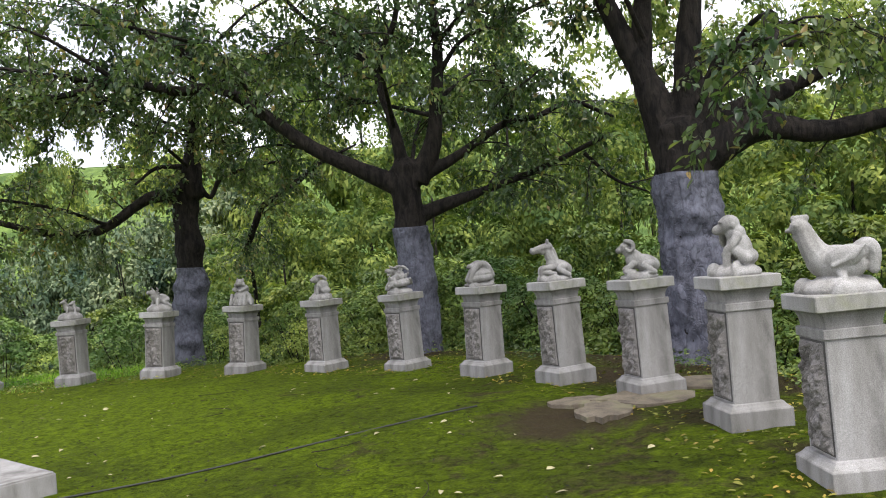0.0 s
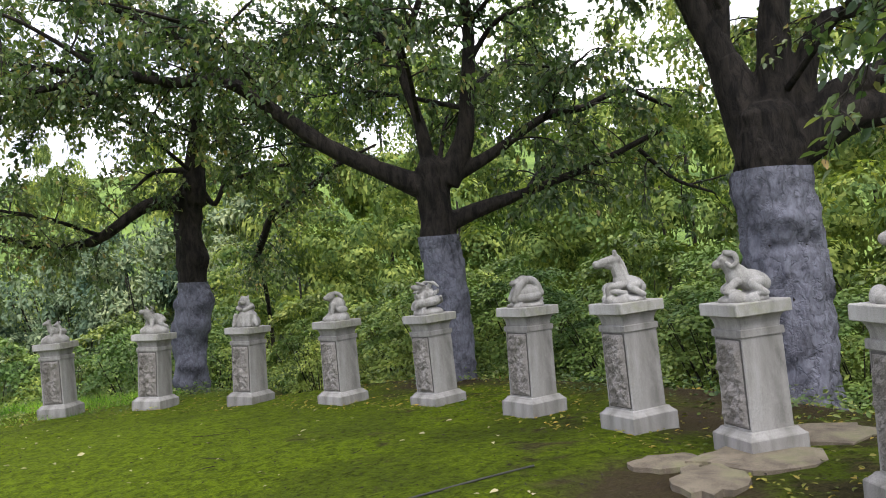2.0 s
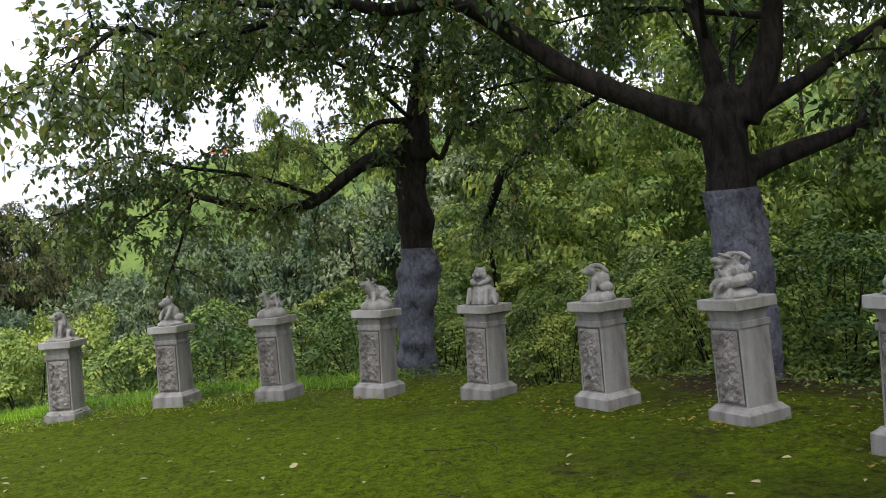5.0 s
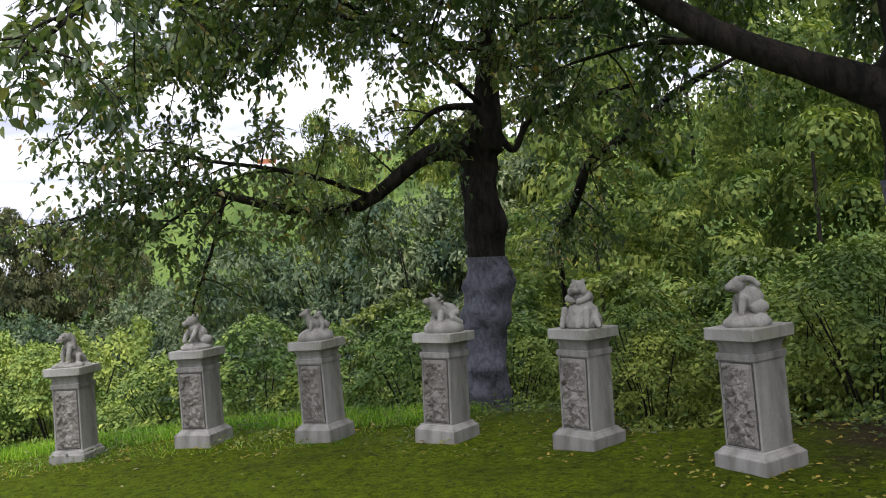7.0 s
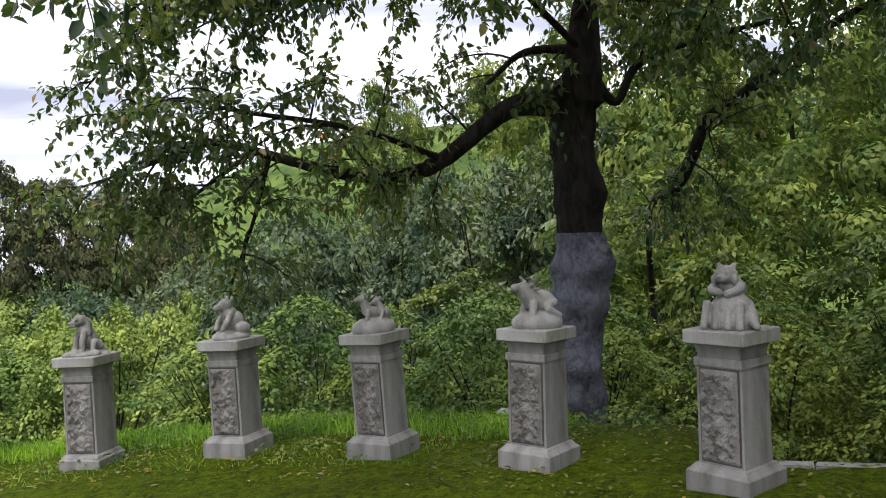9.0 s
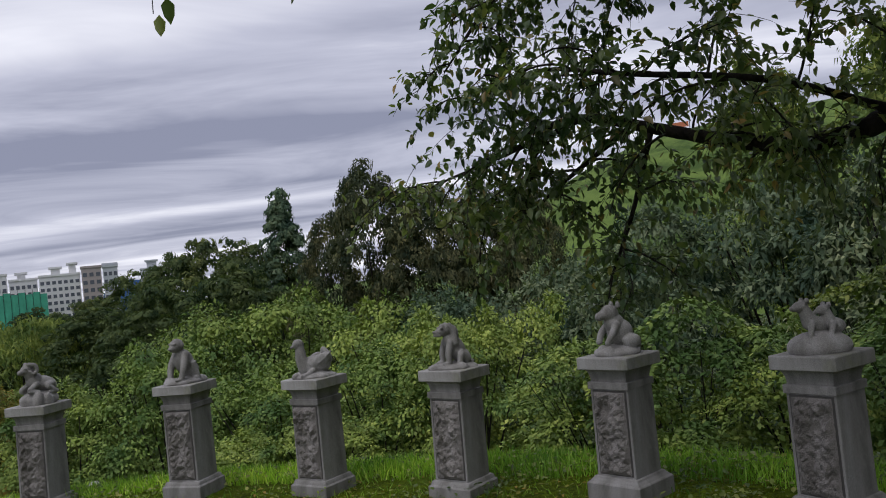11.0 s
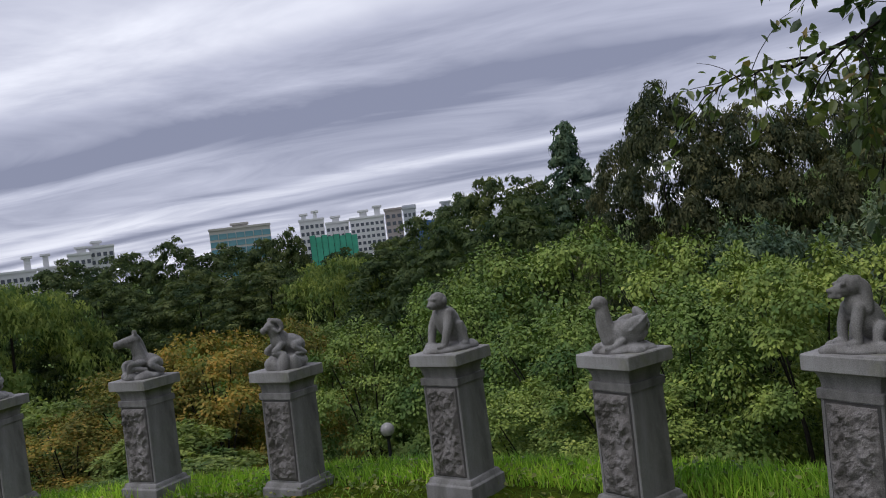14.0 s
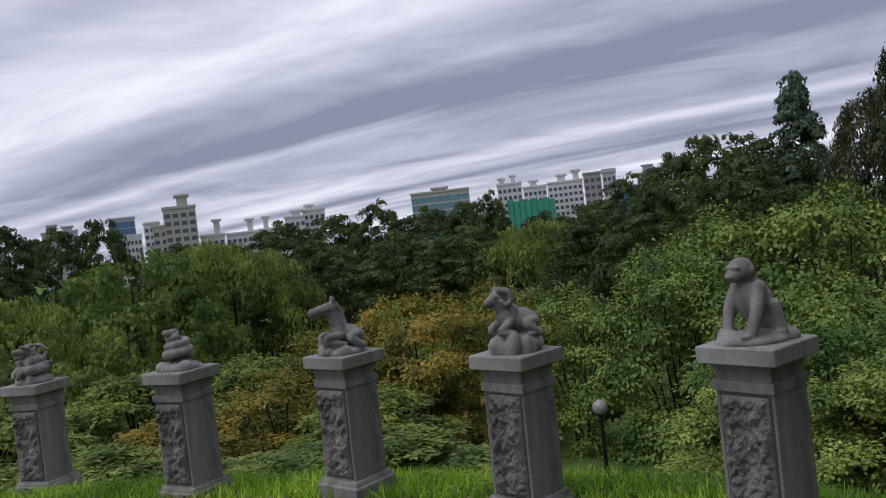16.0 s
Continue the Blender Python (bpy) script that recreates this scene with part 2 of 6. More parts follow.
def ground_material():
    m, t, b = mat("moss_earth_and_grass", 0.95)
    fine = noise_at(t, 55, 6, 0.75)
    mid = noise_at(t, 2.2, 6, 0.65, distort=0.5)
    big = noise_at(t, 0.55, 4, 0.6, distort=0.4)
    moss = ramp_of(t, fine, [(0.25, (0.032, 0.056, 0.003)), (0.55, (0.115, 0.165, 0.005)), (0.8, (0.21, 0.275, 0.010))])
    olive = ramp_of(t, fine, [(0.25, (0.035, 0.05, 0.004)), (0.75, (0.08, 0.11, 0.008))])
    earth = ramp_of(t, fine, [(0.25, (0.022, 0.016, 0.010)), (0.75, (0.082, 0.058, 0.036))])
    turf = ramp_of(t, fine, [(0.25, (0.06, 0.11, 0.015)), (0.75, (0.14, 0.22, 0.04))])
    where = t.nodes.new('ShaderNodeSeparateXYZ'); link(t, t.nodes.new('ShaderNodeTexCoord').outputs['Object'], where.inputs[0])
    # darker eastwards: brown wear plus the canopy's shade, put into the ground colour
    worn = t.nodes.new('ShaderNodeMapRange')
    worn.inputs[1].default_value, worn.inputs[2].default_value, worn.inputs[3].default_value, worn.inputs[4].default_value = -4.0, 1.5, -0.12, 0.09
    link(t, where.outputs[0], worn.inputs[0])
    def worn_and_shaded(n):
        s = t.nodes.new('ShaderNodeMath'); link(t, n, s.inputs[0]); link(t, worn.outputs[0], s.inputs[1])
        return s.outputs[0]
    c = blend(t, ramp_of(t, worn_and_shaded(big), [(0.42, (0, 0, 0)), (0.62, (0.9, 0.9, 0.9))]), moss, olive)
    c = blend(t, ramp_of(t, worn_and_shaded(mid), [(0.57, (0, 0, 0)), (0.68, (0.8, 0.8, 0.8))]), c, earth)
    mottle = noise_at(t, 13.0, 8, 0.78, distort=0.8)
    c = blend(t, 0.9, c, ramp_of(t, mottle, [(0.38, (0.26, 0.27, 0.25)), (0.5, (0.8, 0.8, 0.75)), (0.62, (1.2, 1.2, 1.0))]), "MULTIPLY")
    # beyond the ring of pedestals: leaf litter on the tree side, turf elsewhere
    co = t.nodes.new("ShaderNodeTexCoord")
    d = t.nodes.new("ShaderNodeVectorMath"); d.operation = "DISTANCE"
    d.inputs[1].default_value = (-5.5, 5.0, 0.0)
    flat = t.nodes.new("ShaderNodeVectorMath"); flat.operation = "MULTIPLY"; flat.inputs[1].default_value = (1, 1, 0)
    link(t, co.outputs["Object"], flat.inputs[0]); link(t, flat.outputs[0], d.inputs[0])
    wob = t.nodes.new("ShaderNodeMath"); wob.operation = "MULTIPLY_ADD"; wob.inputs[1].default_value = 1.6
    link(t, mid, wob.inputs[0]); link(t, d.outputs["Value"], wob.inputs[2])
    rng = t.nodes.new("ShaderNodeMapRange")
    rng.inputs[1].default_value, rng.inputs[2].default_value = 8.6, 9.8
    link(t, wob.outputs[0], rng.inputs[0])
    sep = t.nodes.new("ShaderNodeSeparateXYZ"); link(t, co.outputs["Object"], sep.inputs[0])
    east = t.nodes.new("ShaderNodeMapRange")
    east.inputs[1].default_value, east.inputs[2].default_value = -4.5, -2.5
    link(t, sep.outputs[0], east.inputs[0])
    outer = blend(t, east.outputs[0], turf, earth)
    c = blend(t, rng.outputs[0], c, outer)
    farm = t.nodes.new("ShaderNodeMapRange")
    farm.inputs[1].default_value, farm.inputs[2].default_value = 12.0, 16.0
    link(t, d.outputs["Value"], farm.inputs[0])
    patch = noise_at(t, 0.22, 6, 0.7, distort=0.6)
    turf2 = blend(t, ramp_of(t, patch, [(0.42, (0, 0, 0)), (0.58, (1, 1, 1))]), (0.06, 0.10, 0.028), (0.14, 0.205, 0.05))
    c = blend(t, farm.outputs[0], c, turf2)
    # bare rooty soil at the feet of the trees and by the washed-out slabs
    for px, py, size in ((2.78, 9.33, 1.25), (-0.35, 11.75, 0.7), (-4.25, 14.39, 0.7), (0.75, 6.35, 0.55), (1.6, 8.1, 0.5)):
        dd = t.nodes.new("ShaderNodeVectorMath"); dd.operation = "DISTANCE"; dd.inputs[1].default_value = (px, py, 0.0)
        link(t, flat.outputs[0], dd.inputs[0])
        far = t.nodes.new("ShaderNodeMath"); far.operation = "MULTIPLY_ADD"; far.inputs[1].default_value = 1.4
        link(t, mid, far.inputs[0]); link(t, dd.outputs["Value"], far.inputs[2])
        rim = t.nodes.new("ShaderNodeMapRange")
        rim.inputs[1].default_value, rim.inputs[2].default_value, rim.inputs[3].default_value, rim.inputs[4].default_value = size + 0.5, size + 0.85, 0.9, 0.0
        link(t, far.outputs[0], rim.inputs[0])
        c = blend(t, rim.outputs[0], c, earth)
    link(t, c, b.inputs["Base Color"])
    b.inputs["Specular IOR Level"].default_value = 0.08
    bump(t, b, mottle, 1.0, 0.06)
    return m


GROUND = ground_material()


def plain(name, colour, rough=0.6, metal=0.0, vary=0.25, scale=3.0):
    m, t, b = mat(name, rough, metal)
    n = noise_at(t, scale, 5, 0.6)
    lo = tuple(v * (1 - vary) for v in colour)
    hi = tuple(min(1.0, v * (1 + vary)) for v in colour)
    link(t, ramp_of(t, n, [(0.3, lo), (0.7, hi)]), b.inputs["Base Color"])
    bump(t, b, n, 0.15, 0.01)
    return m


WHITE_WALL = plain("white_render", (0.62, 0.62, 0.62), 0.8, vary=0.08, scale=0.1)
BEIGE_WALL = plain("beige_render", (0.42, 0.40, 0.37), 0.8, vary=0.08, scale=0.1)
BROWN_WALL = plain("taupe_render", (0.33, 0.29, 0.28), 0.8, vary=0.08, scale=0.1)
GREY_WALL = plain("grey_render", (0.4, 0.42, 0.45), 0.8, vary=0.08, scale=0.1)
DARK_PANE = plain("dark_window_pane", (0.07, 0.08, 0.1), 0.15, vary=0.3, scale=0.2)
TEAL_PANE = plain("teal_glass", (0.10, 0.24, 0.28), 0.15, vary=0.3, scale=0.15)
BLUE_PANE = plain("blue_glass", (0.06, 0.15, 0.26), 0.15, vary=0.2, scale=0.15)
NET_GREEN = plain("green_scaffold_net", (0.05, 0.30, 0.20), 0.8, vary=0.2, scale=0.3)
BLUE_FAR = plain("far_blue_roof", (0.05, 0.12, 0.3), 0.8, vary=0.1, scale=0.1)
GLOBE = plain("milky_globe", (0.3, 0.29, 0.27), 0.25, vary=0.15, scale=6.0)
JOINT_SHADE = plain("chiselled_joint_shade", (0.06, 0.056, 0.052), 0.9)
IRON = plain("black_iron", (0.025, 0.025, 0.027), 0.5, 0.6)
HOSE = plain("black_hose", (0.018, 0.02, 0.014), 0.7)
ORANGE = plain("orange_sheet", (0.5, 0.16, 0.07), 0.6, vary=0.1)
DEAD_LEAF = plain("fallen_leaf", (0.30, 0.27, 0.14), 0.7, vary=0.5, scale=2.0)
KERB_STONE = granite("pale_kerb", (0.22, 0.22, 0.21), (0.38, 0.38, 0.36))
SLATE = granite("flat_fieldstone", (0.085, 0.07, 0.05), (0.21, 0.175, 0.13), moss=0.6, relief=0.8)


# ---- building blocks ----
def add_part(name, data, material, parent, label=""):
    ob = new(name, data)
    if material is not None and not data.materials:
        data.materials.append(material)
    ob.parent = parent
    return tagged(ob, label) if label else ob


def part(name, bm, material, parent, label=""):
    me = bpy.data.meshes.new(name)
    bm.to_mesh(me)
    bm.free()
    return add_part(name, me, material, parent, label)


def thing(name, m, label, category, group="", kind=""):
    ob = new(name)
    ob.empty_display_size = 0.2
    ob.matrix_basis = m
    return tagged(ob, label, category, group, kind)


def raw_mesh(name, verts, faces, smooth=False):
    """A mesh from arrays: faces all with the same number of corners."""
    me = bpy.data.meshes.new(name)
    verts, faces = np.asarray(verts, dtype=np.float32), np.asarray(faces, dtype=np.int32)
    n, k = faces.shape
    me.vertices.add(len(verts)); me.vertices.foreach_set("co", verts.ravel())
    me.loops.add(n * k); me.loops.foreach_set("vertex_index", faces.ravel())
    me.polygons.add(n)
    me.polygons.foreach_set("loop_start", np.arange(0, n * k, k, dtype=np.int32))
    if smooth:
        me.polygons.foreach_set("use_smooth", np.ones(n, dtype=bool))
    me.update(calc_edges=True)
    return me


def unit(v):
    return v / np.maximum(np.linalg.norm(v, axis=-1, keepdims=True), 1e-9)


def leaves_mesh(name, base, along, normal, length, width, fine=True):
    """Folded pointed leaves: base (n,3), direction along (n,3), rough normal (n,3)."""
    along = unit(along)
    side = unit(np.cross(along, normal))
    up = np.cross(side, along)
    L, W = np.reshape(length, (-1, 1)), np.reshape(width, (-1, 1))
    n = len(base)
    if fine:
        v = np.stack([base, base + along * L * 0.3 + side * W * 0.46 + up * W * 0.14, base + along * L * 0.68 + side * W * 0.36 + up * W * 0.1 - up * L * 0.04,
                      base + along * L - up * L * 0.14, base + along * L * 0.68 - side * W * 0.36 + up * W * 0.1 - up * L * 0.04, base + along * L * 0.3 - side * W * 0.46 + up * W * 0.14], 1)
        q = np.array([[0, 1, 2, 3], [0, 3, 4, 5]])
        k = 6
    elif fine is None:
        v = np.stack([base + side * W * 0.5, base - side * W * 0.5, base + along * L], 1)
        q = np.array([[0, 1, 2]])
        k = 3
    else:
        v = np.stack([base, base + along * L * 0.5 + side * W * 0.5, base + along * L - up * L * 0.12, base + along * L * 0.5 - side * W * 0.5], 1)
        q = np.array([[0, 1, 2, 3]])
        k = 4
    f = (np.arange(n)[:, None, None] * k + q[None]).reshape(-1, q.shape[1])
    return raw_mesh(name, v.reshape(-1, 3), f)


def tube_arrays(path, radii, sides=8, rough=0.0, rng=None):
    path, radii = np.asarray(path, float), np.asarray(radii, float)
    n = len(path)
    t = unit(np.gradient(path, axis=0))
    ref = np.array([0.0, 0.0, 1.0]) if abs(t[0][2]) < 0.9 else np.array([1.0, 0.0, 0.0])
    u = unit(np.cross(t, ref)); w = np.cross(t, u)
    ang = np.linspace(0, 2 * np.pi, sides, endpoint=False)
    rr = radii[:, None] * np.ones(sides)
    if rough and rng is not None:
        rr = rr * (1 + rough * rng.normal(size=(n, sides)))
    v = path[:, None] + rr[..., None] * (np.cos(ang)[None, :, None] * u[:, None] + np.sin(ang)[None, :, None] * w[:, None])
    f = []
    for i in range(n - 1):
        for j in range(sides):
            k = (j + 1) % sides
            f.append((i * sides + j, i * sides + k, (i + 1) * sides + k, (i + 1) * sides + j))
    return v.reshape(-1, 3), np.array(f)


def spline(points, n):
    """A smooth line through a few control points."""
    p = np.array(points, float)
    p = np.vstack([2 * p[0] - p[1], p, 2 * p[-1] - p[-2]])
    out = []
    segs = len(p) - 3
    for s in np.linspace(0, segs - 1e-6, n):
        i, u = int(s), s - int(s)
        a, b, c, d = p[i:i + 4]
        out.append(0.5 * (2 * b + (c - a) * u + (2 * a - 5 * b + 4 * c - d) * u * u + (3 * b - a - 3 * c + d) * u ** 3))
    return np.array(out)


def join_arrays(chunks):
    vs, fs, o = [], [], 0
    for v, f in chunks:
        vs.append(v); fs.append(f + o); o += len(v)
    return np.vstack(vs), np.vstack(fs)


def box_bm(x0, x1, y0, y1, z0, z1, bevel=0.0):
    bm = bmesh.new()
    m = Matrix.Translation(((x0 + x1) / 2, (y0 + y1) / 2, (z0 + z1) / 2)) @ Matrix.Diagonal((x1 - x0, y1 - y0, z1 - z0, 1))
    bmesh.ops.create_cube(bm, size=1, matrix=m)
    if bevel:
        bmesh.ops.bevel(bm, geom=bm.edges[:], offset=bevel, segments=2, affect="EDGES")
    return bm


def lathe_square(rings, bevel=0.004):
    """A square moulding: rings of (half width, z), closed below and above."""
    bm = bmesh.new()
    loops = []
    for w, z in rings:
        c = min(bevel, w * 0.2)
        loops.append([bm.verts.new(q) for q in ((w - c, -w, z), (w, -w + c, z), (w, w - c, z), (w - c, w, z), (-w + c, w, z), (-w, w - c, z), (-w, -w + c, z), (-w + c, -w, z))])
    for a, b in zip(loops, loops[1:]):
        for i in range(8):
            bm.faces.new((a[i], a[(i + 1) % 8], b[(i + 1) % 8], b[i]))
    bm.faces.new(loops[0][::-1]); bm.faces.new(loops[-1])
    return bm


# ---- the ground: one sheet, a levelled ring that falls away to a wooded hollow, with a grass hill beyond ----
CX, CY = -5.5, 5.0


def ground_z(x, y):
    x, y = np.asarray(x, float), np.asarray(y, float)
    r = np.hypot(x - CX, y - CY)
    base = 0.14 + 0.025 * np.clip(x, -16, 5)
    d = np.maximum(r - 8.4, 0)
    z = base - 6.3 * (1 - np.exp(-d / 13.0)) * np.clip(d / 1.5, 0, 1) ** 0.6
    # a hollow cut for the path kerb
    ss = lambda u: np.clip(u, 0, 1) ** 2 * (3 - 2 * np.clip(u, 0, 1))
    z = z - 0.4 * ss((y - 12.2) / 0.5) * ss((x + 2.9) / 0.4) * ss((-0.8 - x) / 0.4) * ss((15 - y) / 1.2)
    # swells in the moss
    z = z + 0.02 * np.sin(0.9 * x + 1.1 * y) * np.clip(1 - d, 0, 1) + 0.012 * np.sin(2.3 * x - 1.7 * y + 1.0) * np.clip(1 - d, 0, 1)
    # the hill, whose flank falls to the west
    az = np.degrees(np.arctan2(-(x + 2.5), np.maximum(y - 7.0, 1e-3)))
    dist = np.hypot(x + 2.5, y - 7.0)
    rise = 1 / (1 + np.exp((az - 43) / 4.2))
    foot = np.clip((dist - 42.0) / 55.0, 0, 1)
    foot = foot * foot * (3 - 2 * foot)
    back = np.clip((az + 75) / 30, 0, 1)
    z = z + 22.0 * rise * foot * back * (y > 7)
    return z


def build_ground():
    rad = np.concatenate([np.linspace(0.0, 11.0, 90), 11.0 + np.cumsum(np.geomspace(0.15, 40, 62)), [2600.0]])
    ang = np.linspace(0, 2 * np.pi, 240, endpoint=False)
    rr, aa = np.meshgrid(rad, ang, indexing="ij")
    x, y = CX + rr * np.cos(aa), CY + rr * np.sin(aa)
    z = ground_z(x, y)
    rng = np.random.default_rng(5)
    z += rng.normal(0, 0.004, z.shape) * (rr < 12)
    v = np.stack([x, y, z], -1).reshape(-1, 3)
    n, k = len(rad), len(ang)
    i, j = np.meshgrid(np.arange(n - 1), np.arange(k), indexing="ij")
    f = np.stack([i * k + j, (i + 1) * k + j, (i + 1) * k + (j + 1) % k, i * k + (j + 1) % k], -1).reshape(-1, 4)
    ob = new("ground", raw_mesh("ground", v, f, True))
    ob.data.materials.append(GROUND)
    tagged(ob, "mossy earth terrace falling away to grass", "ground", kind="structure")


build_ground()


def gz(x, y):
    return float(ground_z(x, y))


# ---- the pedestals: x, y, z of the foot, turn, lean towards x and y in degrees ----
PEDESTALS = [
    (1.87, 4.35, 0.15, -91.3, -0.8, 0.4),
    (1.80, 5.53, 0.21, -85.3, 0.1, 0.0),
    (1.58, 7.00, 0.17, -75.0, -1.2, 0.2),
    (1.04, 7.98, 0.17, -64.9, -1.2, 0.3),
    (0.37, 9.14, 0.13, -53.3, 0.8, 0.2),
    (-0.51, 10.20, 0.08, -49.1, -1.3, 0.0),
    (-1.61, 11.08, 0.05, -41.6, 0.0, -0.3),
    (-2.85, 11.83, 0.03, -28.8, 2.1, 0.4),
    (-4.15, 12.17, 0.03, -16.1, 2.7, 1.3),
    (-5.48, 12.42, 0.01, -8.7, -0.3, 0.2),
    (-6.81, 12.36, -0.00, 0.8, 0.3, 0.6),
    (-8.17, 12.10, -0.07, 11.1, 0.9, 0.8),
    (-9.45, 11.68, -0.10, 14.8, 0.2, 0.4),
    (-10.52, 11.03, -0.07, 29.5, -0.0, 0.0),
    (-11.64, 10.12, -0.14, 36.9, 0.1, 0.7),
    (-12.60, 9.14, -0.14, 41.5, 0.1, 0.6),
    (-13.23, 7.96, -0.18, 51.7, 0.0, -0.0),
    (-14.54, 6.50, -0.29, 62.0, 0.0, -0.0),
]


def rock_panel(w, z0, z1, depth, seed):
    """The rock-faced panel of a pedestal's front: a hewn slab with chipped relief."""
    rng = np.random.default_rng(seed)
    nx, nz = 30, 64
    off = Vector(rng.uniform(-50, 50, 3))
    bm = bmesh.new()
    grid = []
    for i in range(nz + 1):
        row = []
        for j in range(nx + 1):
            u, v = j / nx, i / nz
            x, z = -w + 2 * w * u, z0 + (z1 - z0) * v
            edge = min(u, 1 - u, (v if v < 0.5 else 1 - v) * 2.2)
            rise = min(1.0, edge * 9)
            n = noise.fractal(Vector((x * 9, z * 7, 0)) + off, 0.9, 2.2, 5)
            chip = noise.voronoi(Vector((x * 17, z * 13, 3)) + off)[0]
            fin = noise.fractal(Vector((x * 34, z * 26, 7)) + off, 0.8, 2.1, 3)
            d = depth * rise * (0.55 + 1.25 * n + 1.25 * (chip[1] - chip[0]) + 0.5 * fin)
            jx = 0.004 * noise.noise(Vector((z * 40, u * 3, 1)) + off)
            row.append(bm.verts.new((x + jx, -0.1485 - max(d, 0.0) - (0.004 if edge > 0 else 0), z)))
        grid.append(row)
    for a, b in zip(grid, grid[1:]):
        for j in range(nx):
            bm.faces.new((a[j], a[j + 1], b[j + 1], b[j]))
    return bm


def make_pedestal(seed, low=0.16, half=0.206):
    p = thing("stone_pedestal", Matrix(), "weathered grey granite pedestal with a rock-faced front panel", "pedestal", "ring of pedestals")
    part("plinth", lathe_square([(half, -0.15), (half, low - 0.045), (half - 0.005, low - 0.038), (half - 0.014, low - 0.032), (0.174, low - 0.014), (0.168, low - 0.003), (0.162, low)], 0.004), GRANITE, p)
    part("shaft", lathe_square([(0.150, low), (0.147, 0.735)], 0.006), GRANITE, p)
    panel = part("front_panel", rock_panel(0.124, low + 0.016, 0.720, 0.022, seed), ROCKFACE, p, "rough rock-faced granite panel")
    # thin dark plate, not sunk in: shade of the panel's margin put into colour
    frame_bm = box_bm(-0.127, 0.136, -0.1508, -0.1475, low + 0.012, 0.729, 0.001)
    part("panel_margin_shade", frame_bm, JOINT_SHADE, panel, "dark plate giving the shade of the panel's chiselled margin")
    part("collar", lathe_square([(0.151, 0.735), (0.158, 0.738), (0.158, 0.780), (0.154, 0.784)], 0.004), GRANITE, p)
    neck = [(0.140 + 0.038 * (1 - math.cos(u * math.pi / 2)), 0.784 + 0.086 * math.sin(u * math.pi / 2)) for u in np.linspace(0, 1, 9)]
    part("neck", lathe_square(neck, 0.004), GRANITE, p)
    part("cap", lathe_square([(0.196, 0.870), (0.2, 0.874), (0.2, 0.944), (0.195, 0.95)], 0.006), CAP_STONE, p)
    return p


# ---- the carved animals, each one mesh of fused rounded masses ----
class Clay:
    def __init__(self):
        self.bm = bmesh.new()

    def ball(self, x, y, z, a, b, c, tilt=0, turn=0):
        m = pose(x, y, z, 0, tilt, turn) @ Matrix.Diagonal((a, b, c, 1))
        bmesh.ops.create_icosphere(self.bm, subdivisions=3, radius=1, matrix=m)
        return self

    def roll(self, points, r0, r1=None, sides=10):
        r1 = r0 if r1 is None else r1
        n = 6 * len(points)
        path = spline(points, n)
        rad = np.linspace(r0, r1, n)
        v, f = tube_arrays(path, rad, sides)
        vs = [self.bm.verts.new(q) for q in v]
        for q in f:
            self.bm.faces.new([vs[i] for i in q])
        self.bm.faces.new(vs[:sides]); self.bm.faces.new(vs[-sides:][::-1])
        self.ball(*path[0], r0, r0, r0); self.ball(*path[-1], r1, r1, r1)
        return self

    def both(self, x, y, z, a, b, c, tilt=0):
        return self.ball(x, y, z, a, b, c, tilt).ball(x, -y, z, a, b, c, tilt)

    def both_roll(self, points, r0, r1=None):
        self.roll(points, r0, r1)
        return self.roll([(x, -y, z) for x, y, z in points], r0, r1)

    def rock(self, a, b, c, seed=0):
        rng = np.random.default_rng(seed + 40)
        self.ball(0, 0, c * 0.2, a * 0.9, b * 0.9, c * 0.7)
        for _ in range(11):
            q, e = rng.uniform(0, 2 * np.pi), rng.uniform(0.35, 0.85)
            self.ball(a * e * math.cos(q), b * e * math.sin(q), c * rng.uniform(0.0, 0.35), a * rng.uniform(0.2, 0.42), b * rng.uniform(0.2, 0.42), c * rng.uniform(0.4, 0.8), rng.uniform(-25, 25), rng.uniform(0, 90))
        return self


def bird(c):
    c.rock(0.18, 0.16, 0.085, 1).ball(0.02, 0, 0.135, 0.125, 0.088, 0.085, 8).ball(-0.045, 0, 0.15, 0.075, 0.075, 0.08)
    c.roll([(-0.05, 0, 0.15), (-0.09, 0, 0.225), (-0.115, 0, 0.30)], 0.072, 0.042).ball(-0.13, 0, 0.315, 0.046, 0.038, 0.042, 10)
    c.ball(-0.175, 0, 0.305, 0.024, 0.014, 0.013, -10).both(-0.145, 0.032, 0.325, 0.011, 0.009, 0.011).ball(-0.15, 0, 0.275, 0.016, 0.014, 0.026)
    for x in (-0.155, -0.135, -0.115, -0.097):
        c.ball(x, 0, 0.358, 0.013, 0.012, 0.019)
    c.both(0.05, 0.072, 0.165, 0.09, 0.026, 0.05, -14)
    for k in range(5):
        c.both_roll([(0.0 + 0.022 * k, 0.096, 0.125 + 0.008 * k), (0.075 + 0.016 * k, 0.094, 0.165 + 0.012 * k)], 0.009, 0.007)
    c.roll([(0.10, 0, 0.17), (0.145, 0, 0.205), (0.17, 0, 0.17), (0.165, 0, 0.10)], 0.05, 0.026)
    c.both_roll([(0.03, 0.07, 0.09), (0.04, 0.095, 0.06), (-0.02, 0.10, 0.055)], 0.02, 0.014)


